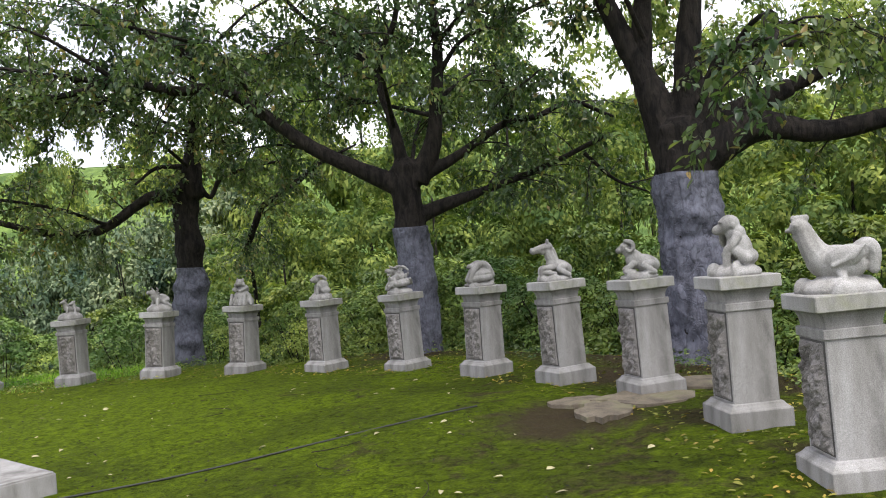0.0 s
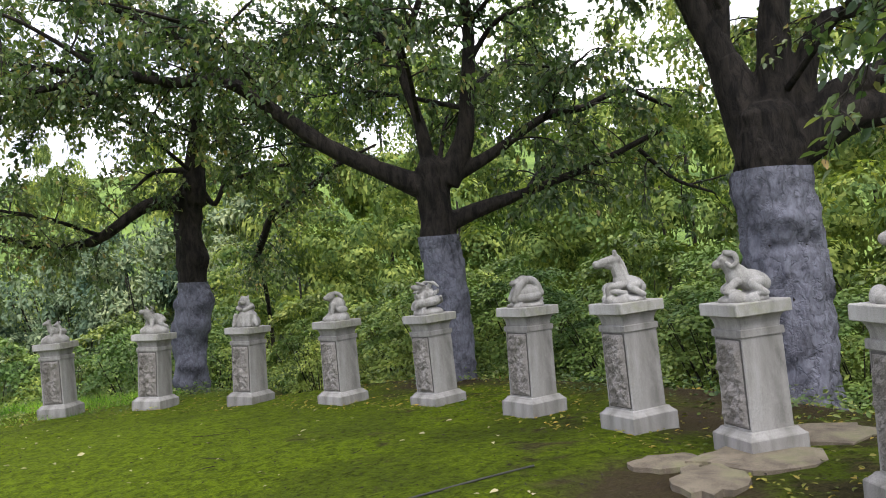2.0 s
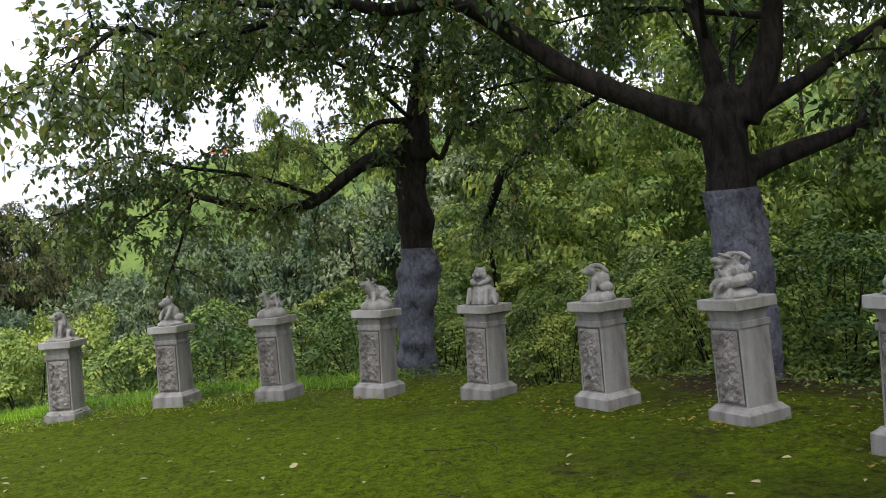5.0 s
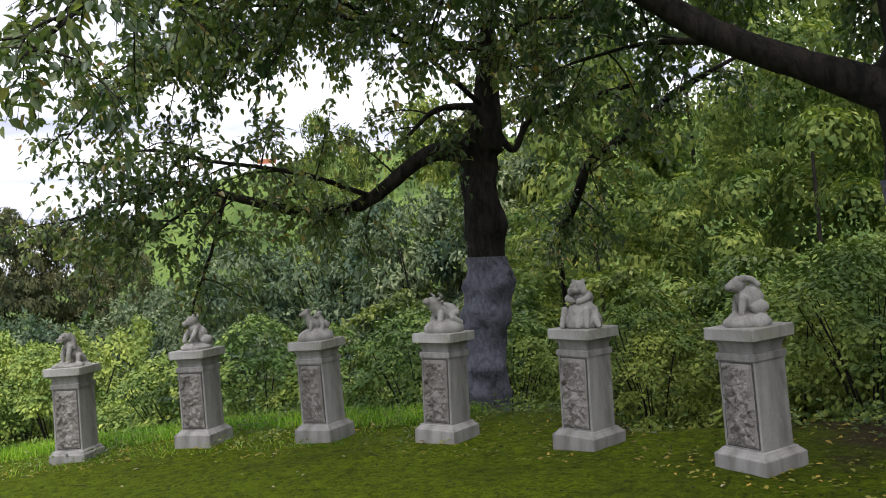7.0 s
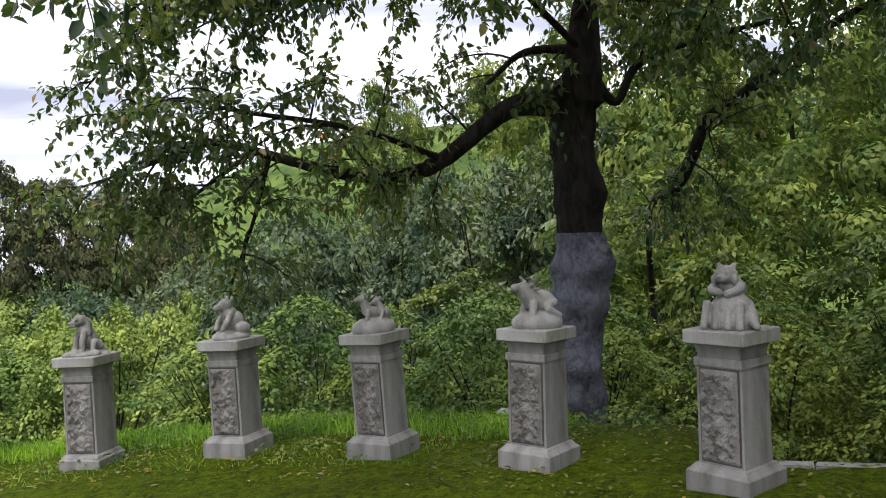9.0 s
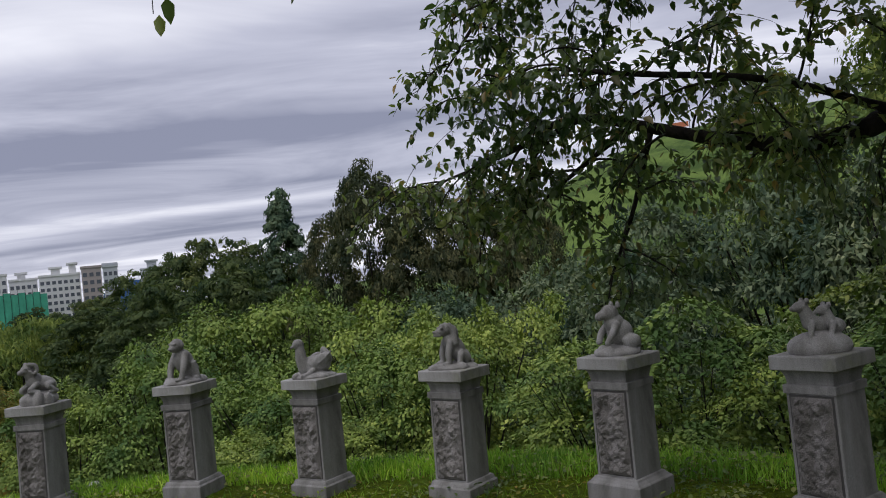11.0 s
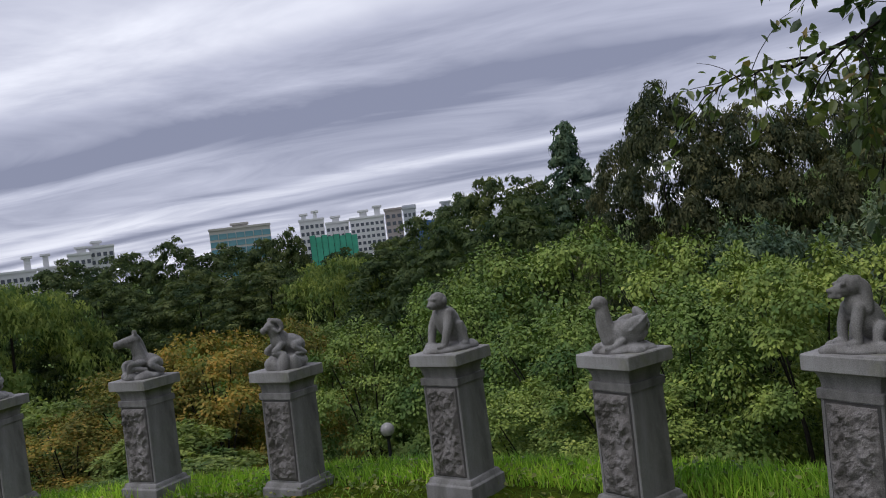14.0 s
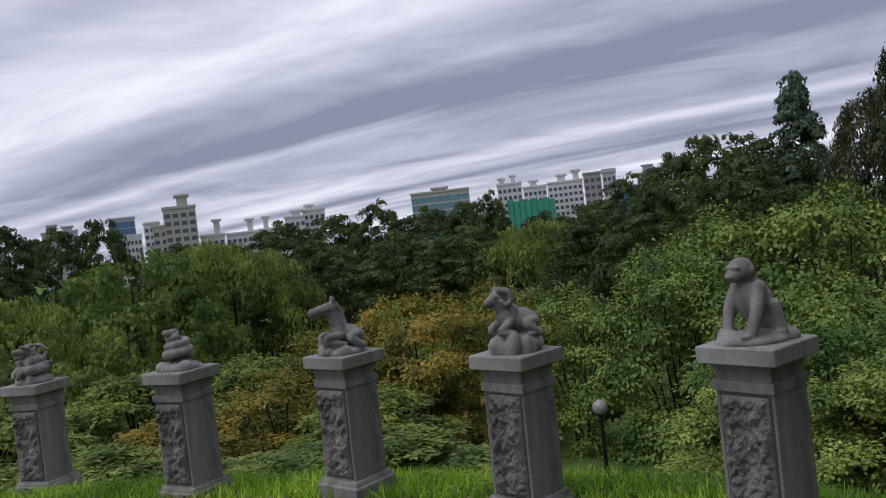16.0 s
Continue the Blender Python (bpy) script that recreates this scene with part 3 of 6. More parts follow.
def bird_slender(c):
    c.rock(0.175, 0.15, 0.05, 1).ball(0.03, 0, 0.10, 0.125, 0.078, 0.07, 8)
    c.roll([(-0.06, 0, 0.08), (-0.09, 0, 0.16), (-0.095, 0, 0.25)], 0.06, 0.036).ball(-0.105, 0, 0.275, 0.048, 0.036, 0.042, 15)
    c.ball(-0.15, 0, 0.262, 0.026, 0.016, 0.013, -20).both(-0.118, 0.03, 0.283, 0.01, 0.008, 0.01)
    c.both(0.055, 0.062, 0.135, 0.085, 0.026, 0.05, -22)
    for k in range(4):
        c.both_roll([(0.02 + 0.02 * k, 0.083, 0.115 + 0.012 * k), (0.09 + 0.014 * k, 0.08, 0.135 + 0.02 * k)], 0.009, 0.006)
    c.ball(0.125, 0, 0.165, 0.03, 0.062, 0.075, -25)
    c.both_roll([(-0.02, 0.06, 0.06), (-0.08, 0.08, 0.035), (-0.12, 0.08, 0.03)], 0.022, 0.015)


def monkey_thinking(c):
    c.rock(0.17, 0.14, 0.085, 2).ball(0.035, 0, 0.165, 0.075, 0.078, 0.10, -8).ball(0.07, 0, 0.11, 0.07, 0.085, 0.055)
    c.ball(-0.012, 0, 0.31, 0.062, 0.056, 0.058).roll([(-0.04, 0, 0.295), (-0.085, 0, 0.278)], 0.038, 0.03).ball(-0.055, 0, 0.325, 0.022, 0.046, 0.013).ball(0.02, 0, 0.25, 0.06, 0.06, 0.06)
    c.both(0.01, 0.052, 0.30, 0.015, 0.012, 0.02)
    c.both_roll([(0.07, 0.07, 0.10), (-0.02, 0.085, 0.165), (-0.045, 0.075, 0.05)], 0.034, 0.022).both(-0.065, 0.075, 0.045, 0.035, 0.022, 0.016)
    c.roll([(0.03, -0.07, 0.235), (-0.01, -0.095, 0.17), (-0.05, -0.03, 0.13)], 0.028, 0.02)
    c.roll([(0.03, 0.07, 0.235), (-0.05, 0.09, 0.19), (-0.06, 0.02, 0.255)], 0.028, 0.02)


def monkey_sitting(c):
    c.rock(0.18, 0.15, 0.06, 3).ball(0.015, 0, 0.18, 0.085, 0.075, 0.115, -22).ball(0.065, 0, 0.11, 0.075, 0.082, 0.07)
    c.ball(-0.04, 0, 0.322, 0.06, 0.056, 0.058).ball(-0.08, 0, 0.30, 0.038, 0.04, 0.032).ball(-0.085, 0, 0.338, 0.02, 0.046, 0.012).ball(-0.115, 0, 0.298, 0.012, 0.022, 0.008)
    c.both(-0.025, 0.052, 0.32, 0.014, 0.012, 0.02).both(-0.075, 0.022, 0.315, 0.012, 0.012, 0.011)
    c.both_roll([(-0.01, 0.065, 0.24), (-0.05, 0.085, 0.15), (-0.08, 0.075, 0.05)], 0.036, 0.024).both(-0.1, 0.07, 0.04, 0.035, 0.022, 0.014)
    c.both_roll([(0.07, 0.065, 0.07), (0.045, 0.085, 0.17), (0.075, 0.09, 0.05)], 0.032, 0.022).both(0.06, 0.095, 0.04, 0.035, 0.02, 0.016)


def ram(c, high=0.0):
    c.rock(0.165, 0.15, 0.06 + high, 4)
    z = high
    c.ball(0.06, 0, 0.115 + z, 0.11, 0.08, 0.07, 18).ball(-0.02, 0, 0.15 + z, 0.07, 0.068, 0.075).roll([(-0.02, 0, 0.16 + z), (-0.06, 0, 0.225 + z)], 0.06, 0.05)
    c.ball(-0.075, 0, 0.25 + z, 0.055, 0.046, 0.045, -18).ball(-0.125, 0, 0.232 + z, 0.034, 0.03, 0.026, -15).both(-0.1, 0.035, 0.262 + z, 0.012, 0.01, 0.011)
    for s in (-1, 1):
        c.roll([(-0.07, s * 0.03, 0.295 + z), (-0.03, s * 0.055, 0.285 + z), (-0.02, s * 0.065, 0.24 + z), (-0.05, s * 0.068, 0.215 + z), (-0.075, s * 0.062, 0.235 + z)], 0.02, 0.012)
    c.both_roll([(-0.03, 0.06, 0.12 + z), (-0.10, 0.075, 0.07 + z), (-0.03, 0.085, 0.055 + z)], 0.026, 0.02)
    c.both_roll([(0.10, 0.06, 0.11 + z), (0.05, 0.09, 0.10 + z), (0.12, 0.09, 0.045 + z)], 0.032, 0.02).both(0.08, 0.095, 0.045 + z, 0.04, 0.018, 0.015)


def ram_on_rock(c):
    c.ball(0.01, 0, 0.04, 0.16, 0.14, 0.075)
    ram(c, 0.055)


def horse(c):
    c.rock(0.17, 0.15, 0.06, 5).ball(0.06, 0, 0.115, 0.105, 0.072, 0.065, 22).ball(-0.01, 0, 0.145, 0.06, 0.06, 0.07)
    c.roll([(0.0, 0, 0.15), (-0.025, 0, 0.22), (-0.045, 0, 0.29)], 0.058, 0.04).roll([(-0.035, 0, 0.30), (-0.10, 0, 0.292), (-0.165, 0, 0.278)], 0.044, 0.031).ball(-0.075, 0, 0.272, 0.05, 0.034, 0.034, -8).ball(-0.18, 0, 0.28, 0.02, 0.032, 0.03)
    c.both(-0.185, 0.02, 0.293, 0.009, 0.008, 0.008).both(-0.035, 0.028, 0.348, 0.013, 0.011, 0.03).roll([(-0.03, 0, 0.33), (0.01, 0, 0.27), (0.035, 0, 0.19)], 0.02, 0.014)
    c.both(-0.085, 0.034, 0.295, 0.012, 0.009, 0.01)
    c.both_roll([(-0.02, 0.055, 0.12), (-0.11, 0.07, 0.115), (-0.12, 0.06, 0.05)], 0.026, 0.02).both_roll([(-0.1, 0.065, 0.085), (0.0, 0.08, 0.065)], 0.02, 0.018)
    c.both_roll([(0.09, 0.06, 0.12), (0.04, 0.09, 0.10), (0.12, 0.09, 0.045)], 0.034, 0.02)


def coil(c, turns, r0, r1, z0, z1, fat0, fat1, phase=0.0):
    n = int(turns * 9)
    pts = [((r0 + (r1 - r0) * k / n) * math.cos(phase + 2 * math.pi * turns * k / n), (r0 + (r1 - r0) * k / n) * math.sin(phase + 2 * math.pi * turns * k / n) * 0.9, z0 + (z1 - z0) * k / n) for k in range(n + 1)]
    c.roll(pts, fat0, fat1)
    return pts[-1]


def snake_low(c):
    c.rock(0.165, 0.145, 0.05, 6).ball(0, -0.01, 0.11, 0.1, 0.085, 0.095)
    coil(c, 1.9, 0.115, 0.085, 0.055, 0.13, 0.036, 0.038)
    c.roll([(-0.115, -0.06, 0.07), (-0.07, -0.075, 0.17), (0.0, -0.05, 0.225), (0.075, -0.03, 0.20), (0.115, -0.03, 0.11)], 0.034, 0.036)
    c.roll([(-0.12, 0.02, 0.07), (-0.06, 0.03, 0.17), (0.03, 0.05, 0.20), (0.1, 0.05, 0.12)], 0.034, 0.034)
    c.roll([(0.05, 0.02, 0.17), (-0.01, -0.01, 0.235), (-0.075, -0.03, 0.215)], 0.032, 0.028).ball(-0.10, -0.035, 0.205, 0.045, 0.033, 0.025, -12).both(-0.11, 0.02, 0.222, 0.009, 0.008, 0.008)


def snake_tower(c):
    c.rock(0.15, 0.14, 0.07, 7)
    x, y, z = coil(c, 2.6, 0.085, 0.05, 0.09, 0.23, 0.034, 0.027, 0.5)
    c.roll([(x, y, z), (0.0, 0.03, 0.255), (-0.03, -0.01, 0.265)], 0.027, 0.026).ball(-0.06, -0.02, 0.262, 0.045, 0.03, 0.024, 8)
    c.both(-0.07, 0.02, 0.278, 0.01, 0.009, 0.008)


def dragon(c):
    c.rock(0.165, 0.15, 0.08, 8)
    coil(c, 1.6, 0.12, 0.05, 0.09, 0.19, 0.042, 0.04, 2.0)
    c.roll([(0.04, 0.03, 0.19), (-0.02, 0.0, 0.25), (-0.07, -0.02, 0.27)], 0.045, 0.035).ball(-0.10, -0.02, 0.265, 0.055, 0.036, 0.03, 12).ball(-0.10, -0.02, 0.225, 0.04, 0.028, 0.014, -10)
    for k in range(9):
        q = 0.9 * k
        c.ball(0.11 * math.cos(q), 0.1 * math.sin(q), 0.14 + 0.01 * k, 0.018, 0.016, 0.03, 25 * math.cos(q))
    rng = np.random.default_rng(64)
    for k in range(46):
        q, e = rng.uniform(0, 6.28), rng.uniform(0.03, 0.13)
        c.ball(e * math.cos(q), e * math.sin(q), 0.27 - 1.35 * e + rng.uniform(-0.01, 0.02), rng.uniform(0.012, 0.024), rng.uniform(0.012, 0.02), rng.uniform(0.014, 0.034), rng.uniform(-50, 50), rng.uniform(0, 180))
    c.ball(-0.06, -0.05, 0.30, 0.05, 0.02, 0.012, 25).roll([(0.02, 0.0, 0.25), (0.06, -0.02, 0.30), (0.11, -0.05, 0.26)], 0.026, 0.012)
    c.both_roll([(-0.05, 0.03, 0.28), (0.0, 0.045, 0.31), (0.05, 0.04, 0.30)], 0.015, 0.01).roll([(0.09, 0.02, 0.1), (0.14, 0.0, 0.11), (0.12, -0.08, 0.16)], 0.022, 0.014)
    c.both_roll([(-0.04, 0.06, 0.13), (-0.12, 0.08, 0.10), (-0.14, 0.07, 0.06)], 0.022, 0.016)


def rabbit(c):
    c.rock(0.165, 0.14, 0.09, 9).ball(0.03, 0, 0.165, 0.085, 0.072, 0.085, 20).ball(-0.045, 0, 0.255, 0.06, 0.045, 0.046, -12).ball(-0.095, 0, 0.245, 0.026, 0.03, 0.026)
    c.both_roll([(-0.03, 0.025, 0.29), (0.03, 0.03, 0.29), (0.075, 0.035, 0.25)], 0.02, 0.018).both_roll([(-0.03, 0.045, 0.17), (-0.05, 0.05, 0.085)], 0.028, 0.02).both(0.06, 0.06, 0.115, 0.06, 0.03, 0.042)


def tiger(c):
    c.ball(0, 0, 0.05, 0.155, 0.14, 0.11).ball(0.02, -0.03, 0.12, 0.11, 0.1, 0.09).roll([(0.1, -0.02, 0.13), (0.14, -0.06, 0.06), (0.17, -0.08, 0.02)], 0.04, 0.02)
    c.ball(0.01, 0.02, 0.215, 0.075, 0.075, 0.07).ball(-0.005, -0.035, 0.30, 0.062, 0.055, 0.055).ball(-0.012, -0.08, 0.282, 0.04, 0.028, 0.026).ball(-0.012, -0.104, 0.292, 0.014, 0.012, 0.009)
    c.ball(-0.045, -0.025, 0.348, 0.017, 0.012, 0.017).ball(0.037, -0.025, 0.348, 0.017, 0.012, 0.017).ball(-0.034, -0.08, 0.312, 0.013, 0.011, 0.01).ball(0.012, -0.08, 0.312, 0.013, 0.011, 0.01)
    c.ball(-0.06, -0.05, 0.275, 0.022, 0.022, 0.03).ball(0.048, -0.05, 0.275, 0.022, 0.022, 0.03)
    c.roll([(-0.06, 0.0, 0.235), (-0.075, -0.07, 0.22), (-0.02, -0.105, 0.205)], 0.028, 0.022).roll([(0.065, 0.0, 0.235), (0.075, -0.07, 0.22), (0.03, -0.108, 0.20)], 0.028, 0.022)
    for k in range(4):
        c.roll([(-0.09 + 0.06 * k, -0.10, 0.14), (-0.10 + 0.066 * k, -0.135, 0.02)], 0.025, 0.02)


def ox(c):
    c.ball(0.01, 0, 0.03, 0.175, 0.15, 0.085).ball(0.05, 0, 0.165, 0.10, 0.075, 0.08, 15).roll([(-0.02, 0, 0.18), (-0.07, 0, 0.225)], 0.068, 0.055)
    c.ball(-0.085, 0, 0.25, 0.06, 0.05, 0.048, 18).ball(-0.14, 0, 0.262, 0.038, 0.036, 0.03, 12).both(-0.14, 0.02, 0.28, 0.01, 0.01, 0.008)
    c.both_roll([(-0.05, 0.04, 0.28), (-0.04, 0.07, 0.30), (-0.065, 0.075, 0.325)], 0.016, 0.01).both(-0.03, 0.06, 0.255, 0.012, 0.028, 0.012)
    c.both_roll([(-0.04, 0.05, 0.16), (-0.06, 0.07, 0.09)], 0.03, 0.024).both_roll([(0.10, 0.055, 0.16), (0.04, 0.09, 0.13), (0.12, 0.09, 0.08)], 0.034, 0.022)


def rats(c):
    c.ball(0, 0, 0.03, 0.17, 0.14, 0.085)
    for x, y, z, s in ((-0.05, -0.02, 0.10, 1.0), (0.06, -0.03, 0.095, 0.85)):
        c.ball(x + 0.03 * s, y, z + 0.05 * s, 0.065 * s, 0.045 * s, 0.045 * s, 20).roll([(x, y, z + 0.06 * s), (x - 0.025 * s, y, z + 0.13 * s)], 0.042 * s, 0.032 * s)
        c.ball(x - 0.045 * s, y, z + 0.15 * s, 0.045 * s, 0.032 * s, 0.03 * s, -10).ball(x - 0.085 * s, y, z + 0.142 * s, 0.02 * s, 0.017 * s, 0.015 * s)
        c.ball(x - 0.02 * s, y + 0.026, z + 0.18 * s, 0.014, 0.012, 0.016).ball(x - 0.02 * s, y - 0.026, z + 0.18 * s, 0.014, 0.012, 0.016)
        c.roll([(x - 0.01, y - 0.035, z + 0.06 * s), (x - 0.03, y - 0.045, z)], 0.018, 0.014)


def boar(c):
    c.rock(0.17, 0.14, 0.07, 12).ball(0.03, 0, 0.14, 0.085, 0.075, 0.085, 25).ball(-0.005, 0, 0.20, 0.065, 0.06, 0.065)
    c.ball(-0.03, 0, 0.265, 0.06, 0.052, 0.055).roll([(-0.06, 0, 0.26), (-0.105, -0.005, 0.25)], 0.036, 0.028).both(0.01, 0.045, 0.315, 0.016, 0.014, 0.024)
    c.both_roll([(-0.02, 0.055, 0.19), (-0.06, 0.075, 0.14), (-0.09, 0.06, 0.085)], 0.026, 0.02).both(0.07, 0.07, 0.085, 0.065, 0.035, 0.045)
    c.roll([(0.08, 0, 0.10), (0.13, -0.02, 0.05)], 0.05, 0.03)


def dog(c):
    c.rock(0.165, 0.15, 0.045, 13).ball(0.03, 0, 0.14, 0.07, 0.062, 0.105, -28).ball(0.075, 0, 0.085, 0.06, 0.07, 0.052).ball(-0.015, 0, 0.20, 0.05, 0.052, 0.06)
    c.ball(-0.035, 0, 0.285, 0.052, 0.048, 0.046).ball(-0.06, 0, 0.308, 0.026, 0.034, 0.02).roll([(-0.065, 0, 0.272), (-0.105, 0, 0.262)], 0.034, 0.028).ball(-0.132, 0, 0.272, 0.013, 0.016, 0.012)
    c.both(-0.085, 0.028, 0.297, 0.012, 0.011, 0.011).roll([(-0.10, -0.024, 0.244), (-0.132, 0, 0.247), (-0.10, 0.024, 0.244)], 0.009)
    c.both_roll([(-0.025, 0.036, 0.312), (0.0, 0.048, 0.275), (0.006, 0.05, 0.225), (0.004, 0.048, 0.185)], 0.022, 0.028).ball(0.012, 0, 0.245, 0.045, 0.05, 0.07)
    c.both_roll([(-0.03, 0.045, 0.19), (-0.055, 0.05, 0.11), (-0.055, 0.052, 0.05)], 0.028, 0.021).both(-0.075, 0.052, 0.042, 0.032, 0.022, 0.016).both_roll([(0.085, 0.06, 0.07), (0.035, 0.08, 0.105), (0.015, 0.085, 0.045)], 0.034, 0.022)
    c.roll([(0.12, 0, 0.05), (0.15, -0.03, 0.04)], 0.016, 0.01)


ANIMALS = [
    (bird, "rooster_statue", "carved grey granite rooster resting on a rock base"), (monkey_thinking, "monkey_statue", "carved granite monkey seated with hand to mouth"),
    (ram, "ram_statue", "carved granite ram lying with curled horns"), (horse, "horse_statue", "carved granite horse lying with raised head"),
    (snake_low, "snake_statue", "carved granite snake in a loose knot"), (dragon, "dragon_statue", "carved granite dragon coiled on its base"),
    (rabbit, "rabbit_statue", "carved granite rabbit crouching on a rounded rock"), (tiger, "tiger_statue", "carved granite tiger cub draped over a tall rock"),
    (ox, "ox_statue", "carved granite ox lying on a domed rock"), (rats, "rat_statue", "pair of carved granite rats on a domed rock"),
    (boar, "boar_statue", "carved granite boar seated on a rock"), (dog, "dog_statue", "carved granite dog sitting with drooping ears"),
    (bird_slender, "rooster_statue", "carved granite rooster with folded wings, pale and clean"), (monkey_sitting, "monkey_statue", "carved granite monkey squatting with hands on its rock"),
    (ram_on_rock, "ram_statue", "carved granite ram lying on a high boulder"), (horse, "horse_statue", "carved granite horse lying with raised head"),
    (snake_tower, "snake_statue", "carved granite snake stacked in coils"), (dragon, "dragon_statue", "carved granite dragon coiled on its base"),
]
STATUE_SCALE = 1.06


def build_ring():
    tall = [make_pedestal(s) for s in (11, 23, 37, 41)]
    slim = [make_pedestal(s, 0.112, 0.194) for s in (53, 67, 71)]
    made = {}
    for k, (x, y, z, turn, lx, ly) in enumerate(PEDESTALS):
        lean = Matrix.Rotation(radians(lx), 4, "Y") @ Matrix.Rotation(radians(-ly), 4, "X")
        m = Matrix.Translation((x, y, z)) @ lean @ pose(0, 0, 0, 0, 0, turn)
        kinds, j = (tall, k) if k < 11 else (slim, k - 11)
        if j < len(kinds):
            ob = kinds[j]
            ob.matrix_basis = m
        else:
            ob = copy_thing(kinds[(j * 3 + j // 4) % len(kinds)], m)
        make, name, label = ANIMALS[k]
        if make not in made:
            c = Clay()
            make(c)
            me = bpy.data.meshes.new(name)
            c.bm.to_mesh(me)
            c.bm.free()
            me.materials.append(STATUE)
            made[make] = me
        st = new(name, made[make])
        face = 12 if make is tiger else (72 if make is monkey_sitting else 62)
        st.matrix_basis = m @ pose(0, 0, 0.948, 0, 0, face) @ Matrix.Scale(STATUE_SCALE, 4)
        tagged(st, label, "statue", "zodiac statues")
        rm = st.modifiers.new("fuse", "REMESH")
        rm.mode, rm.voxel_size, rm.use_smooth_shade = "VOXEL", 0.0055, True
        sm = st.modifiers.new("soften", "SMOOTH")
        sm.factor, sm.iterations = 0.5, 1


build_ring()


# ---- trees ----
def grow_twigs(limbs, rng, spacing, reach, start=0.2, droop=0.55, lift=0.25, step=0.042):
    """Side branches and hanging twigs along limbs, with leaves. Returns tube chunks and leaf arrays."""
    wood, base, along, normal = [], [], [], []
    for path, r0, r1, lo in limbs:
        seg = np.linalg.norm(np.diff(path, axis=0), axis=1)
        total = seg.sum()
        cum = np.concatenate([[0], np.cumsum(seg)])
        for s in np.arange(total * max(lo, start), total, spacing):
            s = min(total, s + rng.uniform(-0.4, 0.4) * spacing)
            p = np.array([np.interp(s, cum, path[:, i]) for i in range(3)])
            i = min(len(path) - 2, int(np.searchsorted(cum, s)) - 1 if s > 0 else 0)
            d = unit(path[i + 1] - path[i])
            rnd = unit(rng.normal(size=3) * np.array([1, 1, 0.6]))
            dirn = unit(0.55 * d + rnd + np.array([0, 0, lift]))
            L = reach * rng.uniform(0.45, 1.1) * (1.15 - 0.5 * s / total)
            n = 7
            q = [p]
            dd = dirn.copy()
            for _ in range(n):
                dd = unit(dd + np.array([0, 0, -droop * rng.uniform(0.3, 0.7)]) * 0.5 + rng.normal(0, 0.10, 3))
                q.append(q[-1] + dd * L / n)
            q = np.array(q)
            wood.append(tube_arrays(q, np.linspace(0.011, 0.003, n + 1) * (0.7 + 0.5 * L), 4))
            for _ in range(int(L / 0.085) + 2):
                u = rng.uniform(0.15, 1.0) * n
                k = min(int(u), n - 1)
                b = q[k] + (q[k + 1] - q[k]) * (u - k)
                l = rng.uniform(0.18, 0.55)
                tw = unit(unit(q[k + 1] - q[k]) * 0.8 + rng.normal(0, 0.9, 3))
                m = 4
                w = [b]
                for _ in range(m):
                    tw = unit(tw + np.array([0, 0, -droop * 0.4]) + rng.normal(0, 0.14, 3))
                    w.append(w[-1] + tw * l / m)
                w = np.array(w)
                wood.append(tube_arrays(w, np.linspace(0.004, 0.0015, m + 1), 3))
                c = int(l / step) + 2
                f = rng.uniform(0.1, 1.0, c) * m
                ki = np.minimum(f.astype(int), m - 1)
                pos = w[ki] + (w[ki + 1] - w[ki]) * (f - ki)[:, None]
                base.append(pos + rng.normal(0, 0.028, (c, 3)))
                along.append((w[ki + 1] - w[ki]) / (l / m) * 0.35 + rng.normal(0, 0.62, (c, 3)) + np.array([0, 0, -0.42]))
                normal.append(np.array([0, 0, 1.0]) + rng.normal(0, 0.45, (c, 3)))
    return wood, np.vstack(base), np.vstack(along), np.vstack(normal)


def trunk_path(x, y, z0, z1, lean=(0, 0), n=110, bend=((0, 0), (1, 0))):
    h = np.linspace(0, 1, n)
    z = z0 + (z1 - z0) * h
    sway = np.interp(z, [b[0] for b in bend], [b[1] for b in bend])
    sway = np.convolve(np.pad(sway, 8, mode="edge"), np.ones(17) / 17, mode="valid")
    return np.stack([x + lean[0] * h + sway + 0.02 * np.sin(5 * h + x), y + lean[1] * h, z], 1)


def rough_trunk(path, radii, seed, lumps=0.05, sides=72, burls=()):
    """Arrays of a lumpy furrowed trunk: swollen burls, ridges and fine cracks round a centre line."""
    v, f = tube_arrays(path, radii, sides)
    off = Vector((seed * 3.1, seed * 1.7, 0))
    out = []
    for q, o in zip(v, np.repeat(path, sides, 0)):
        d = Vector(q - o)
        k = noise.fractal(Vector((q[0] * 3.4, q[1] * 3.4, q[2] * 2.6)) + off, 1.0, 2.0, 4)
        g = noise.ridged_multi_fractal(Vector((q[0] * 7.0, q[1] * 7.0, q[2] * 1.2)) + off, 1.0, 2.0, 3, 1.0, 2.0)
        swell = 0.0
        for bx, by, bz, amp, wide in burls:
            c = max(0.0, (d.x * bx + d.y * by) / (max(d.length, 1e-6) * math.hypot(bx, by)))
            swell += amp * c * c * math.exp(-((q[2] - bz) / wide) ** 2)
        out.append(np.array(o) + np.array(d) * (1 + lumps * 1.6 * k + 0.085 * (g - 1) + swell + 0.05 * noise.fractal(Vector((q[0] * 9, q[1] * 9, q[2] * 13)) + off, 0.9, 2.2, 4)))
    return np.array(out), f


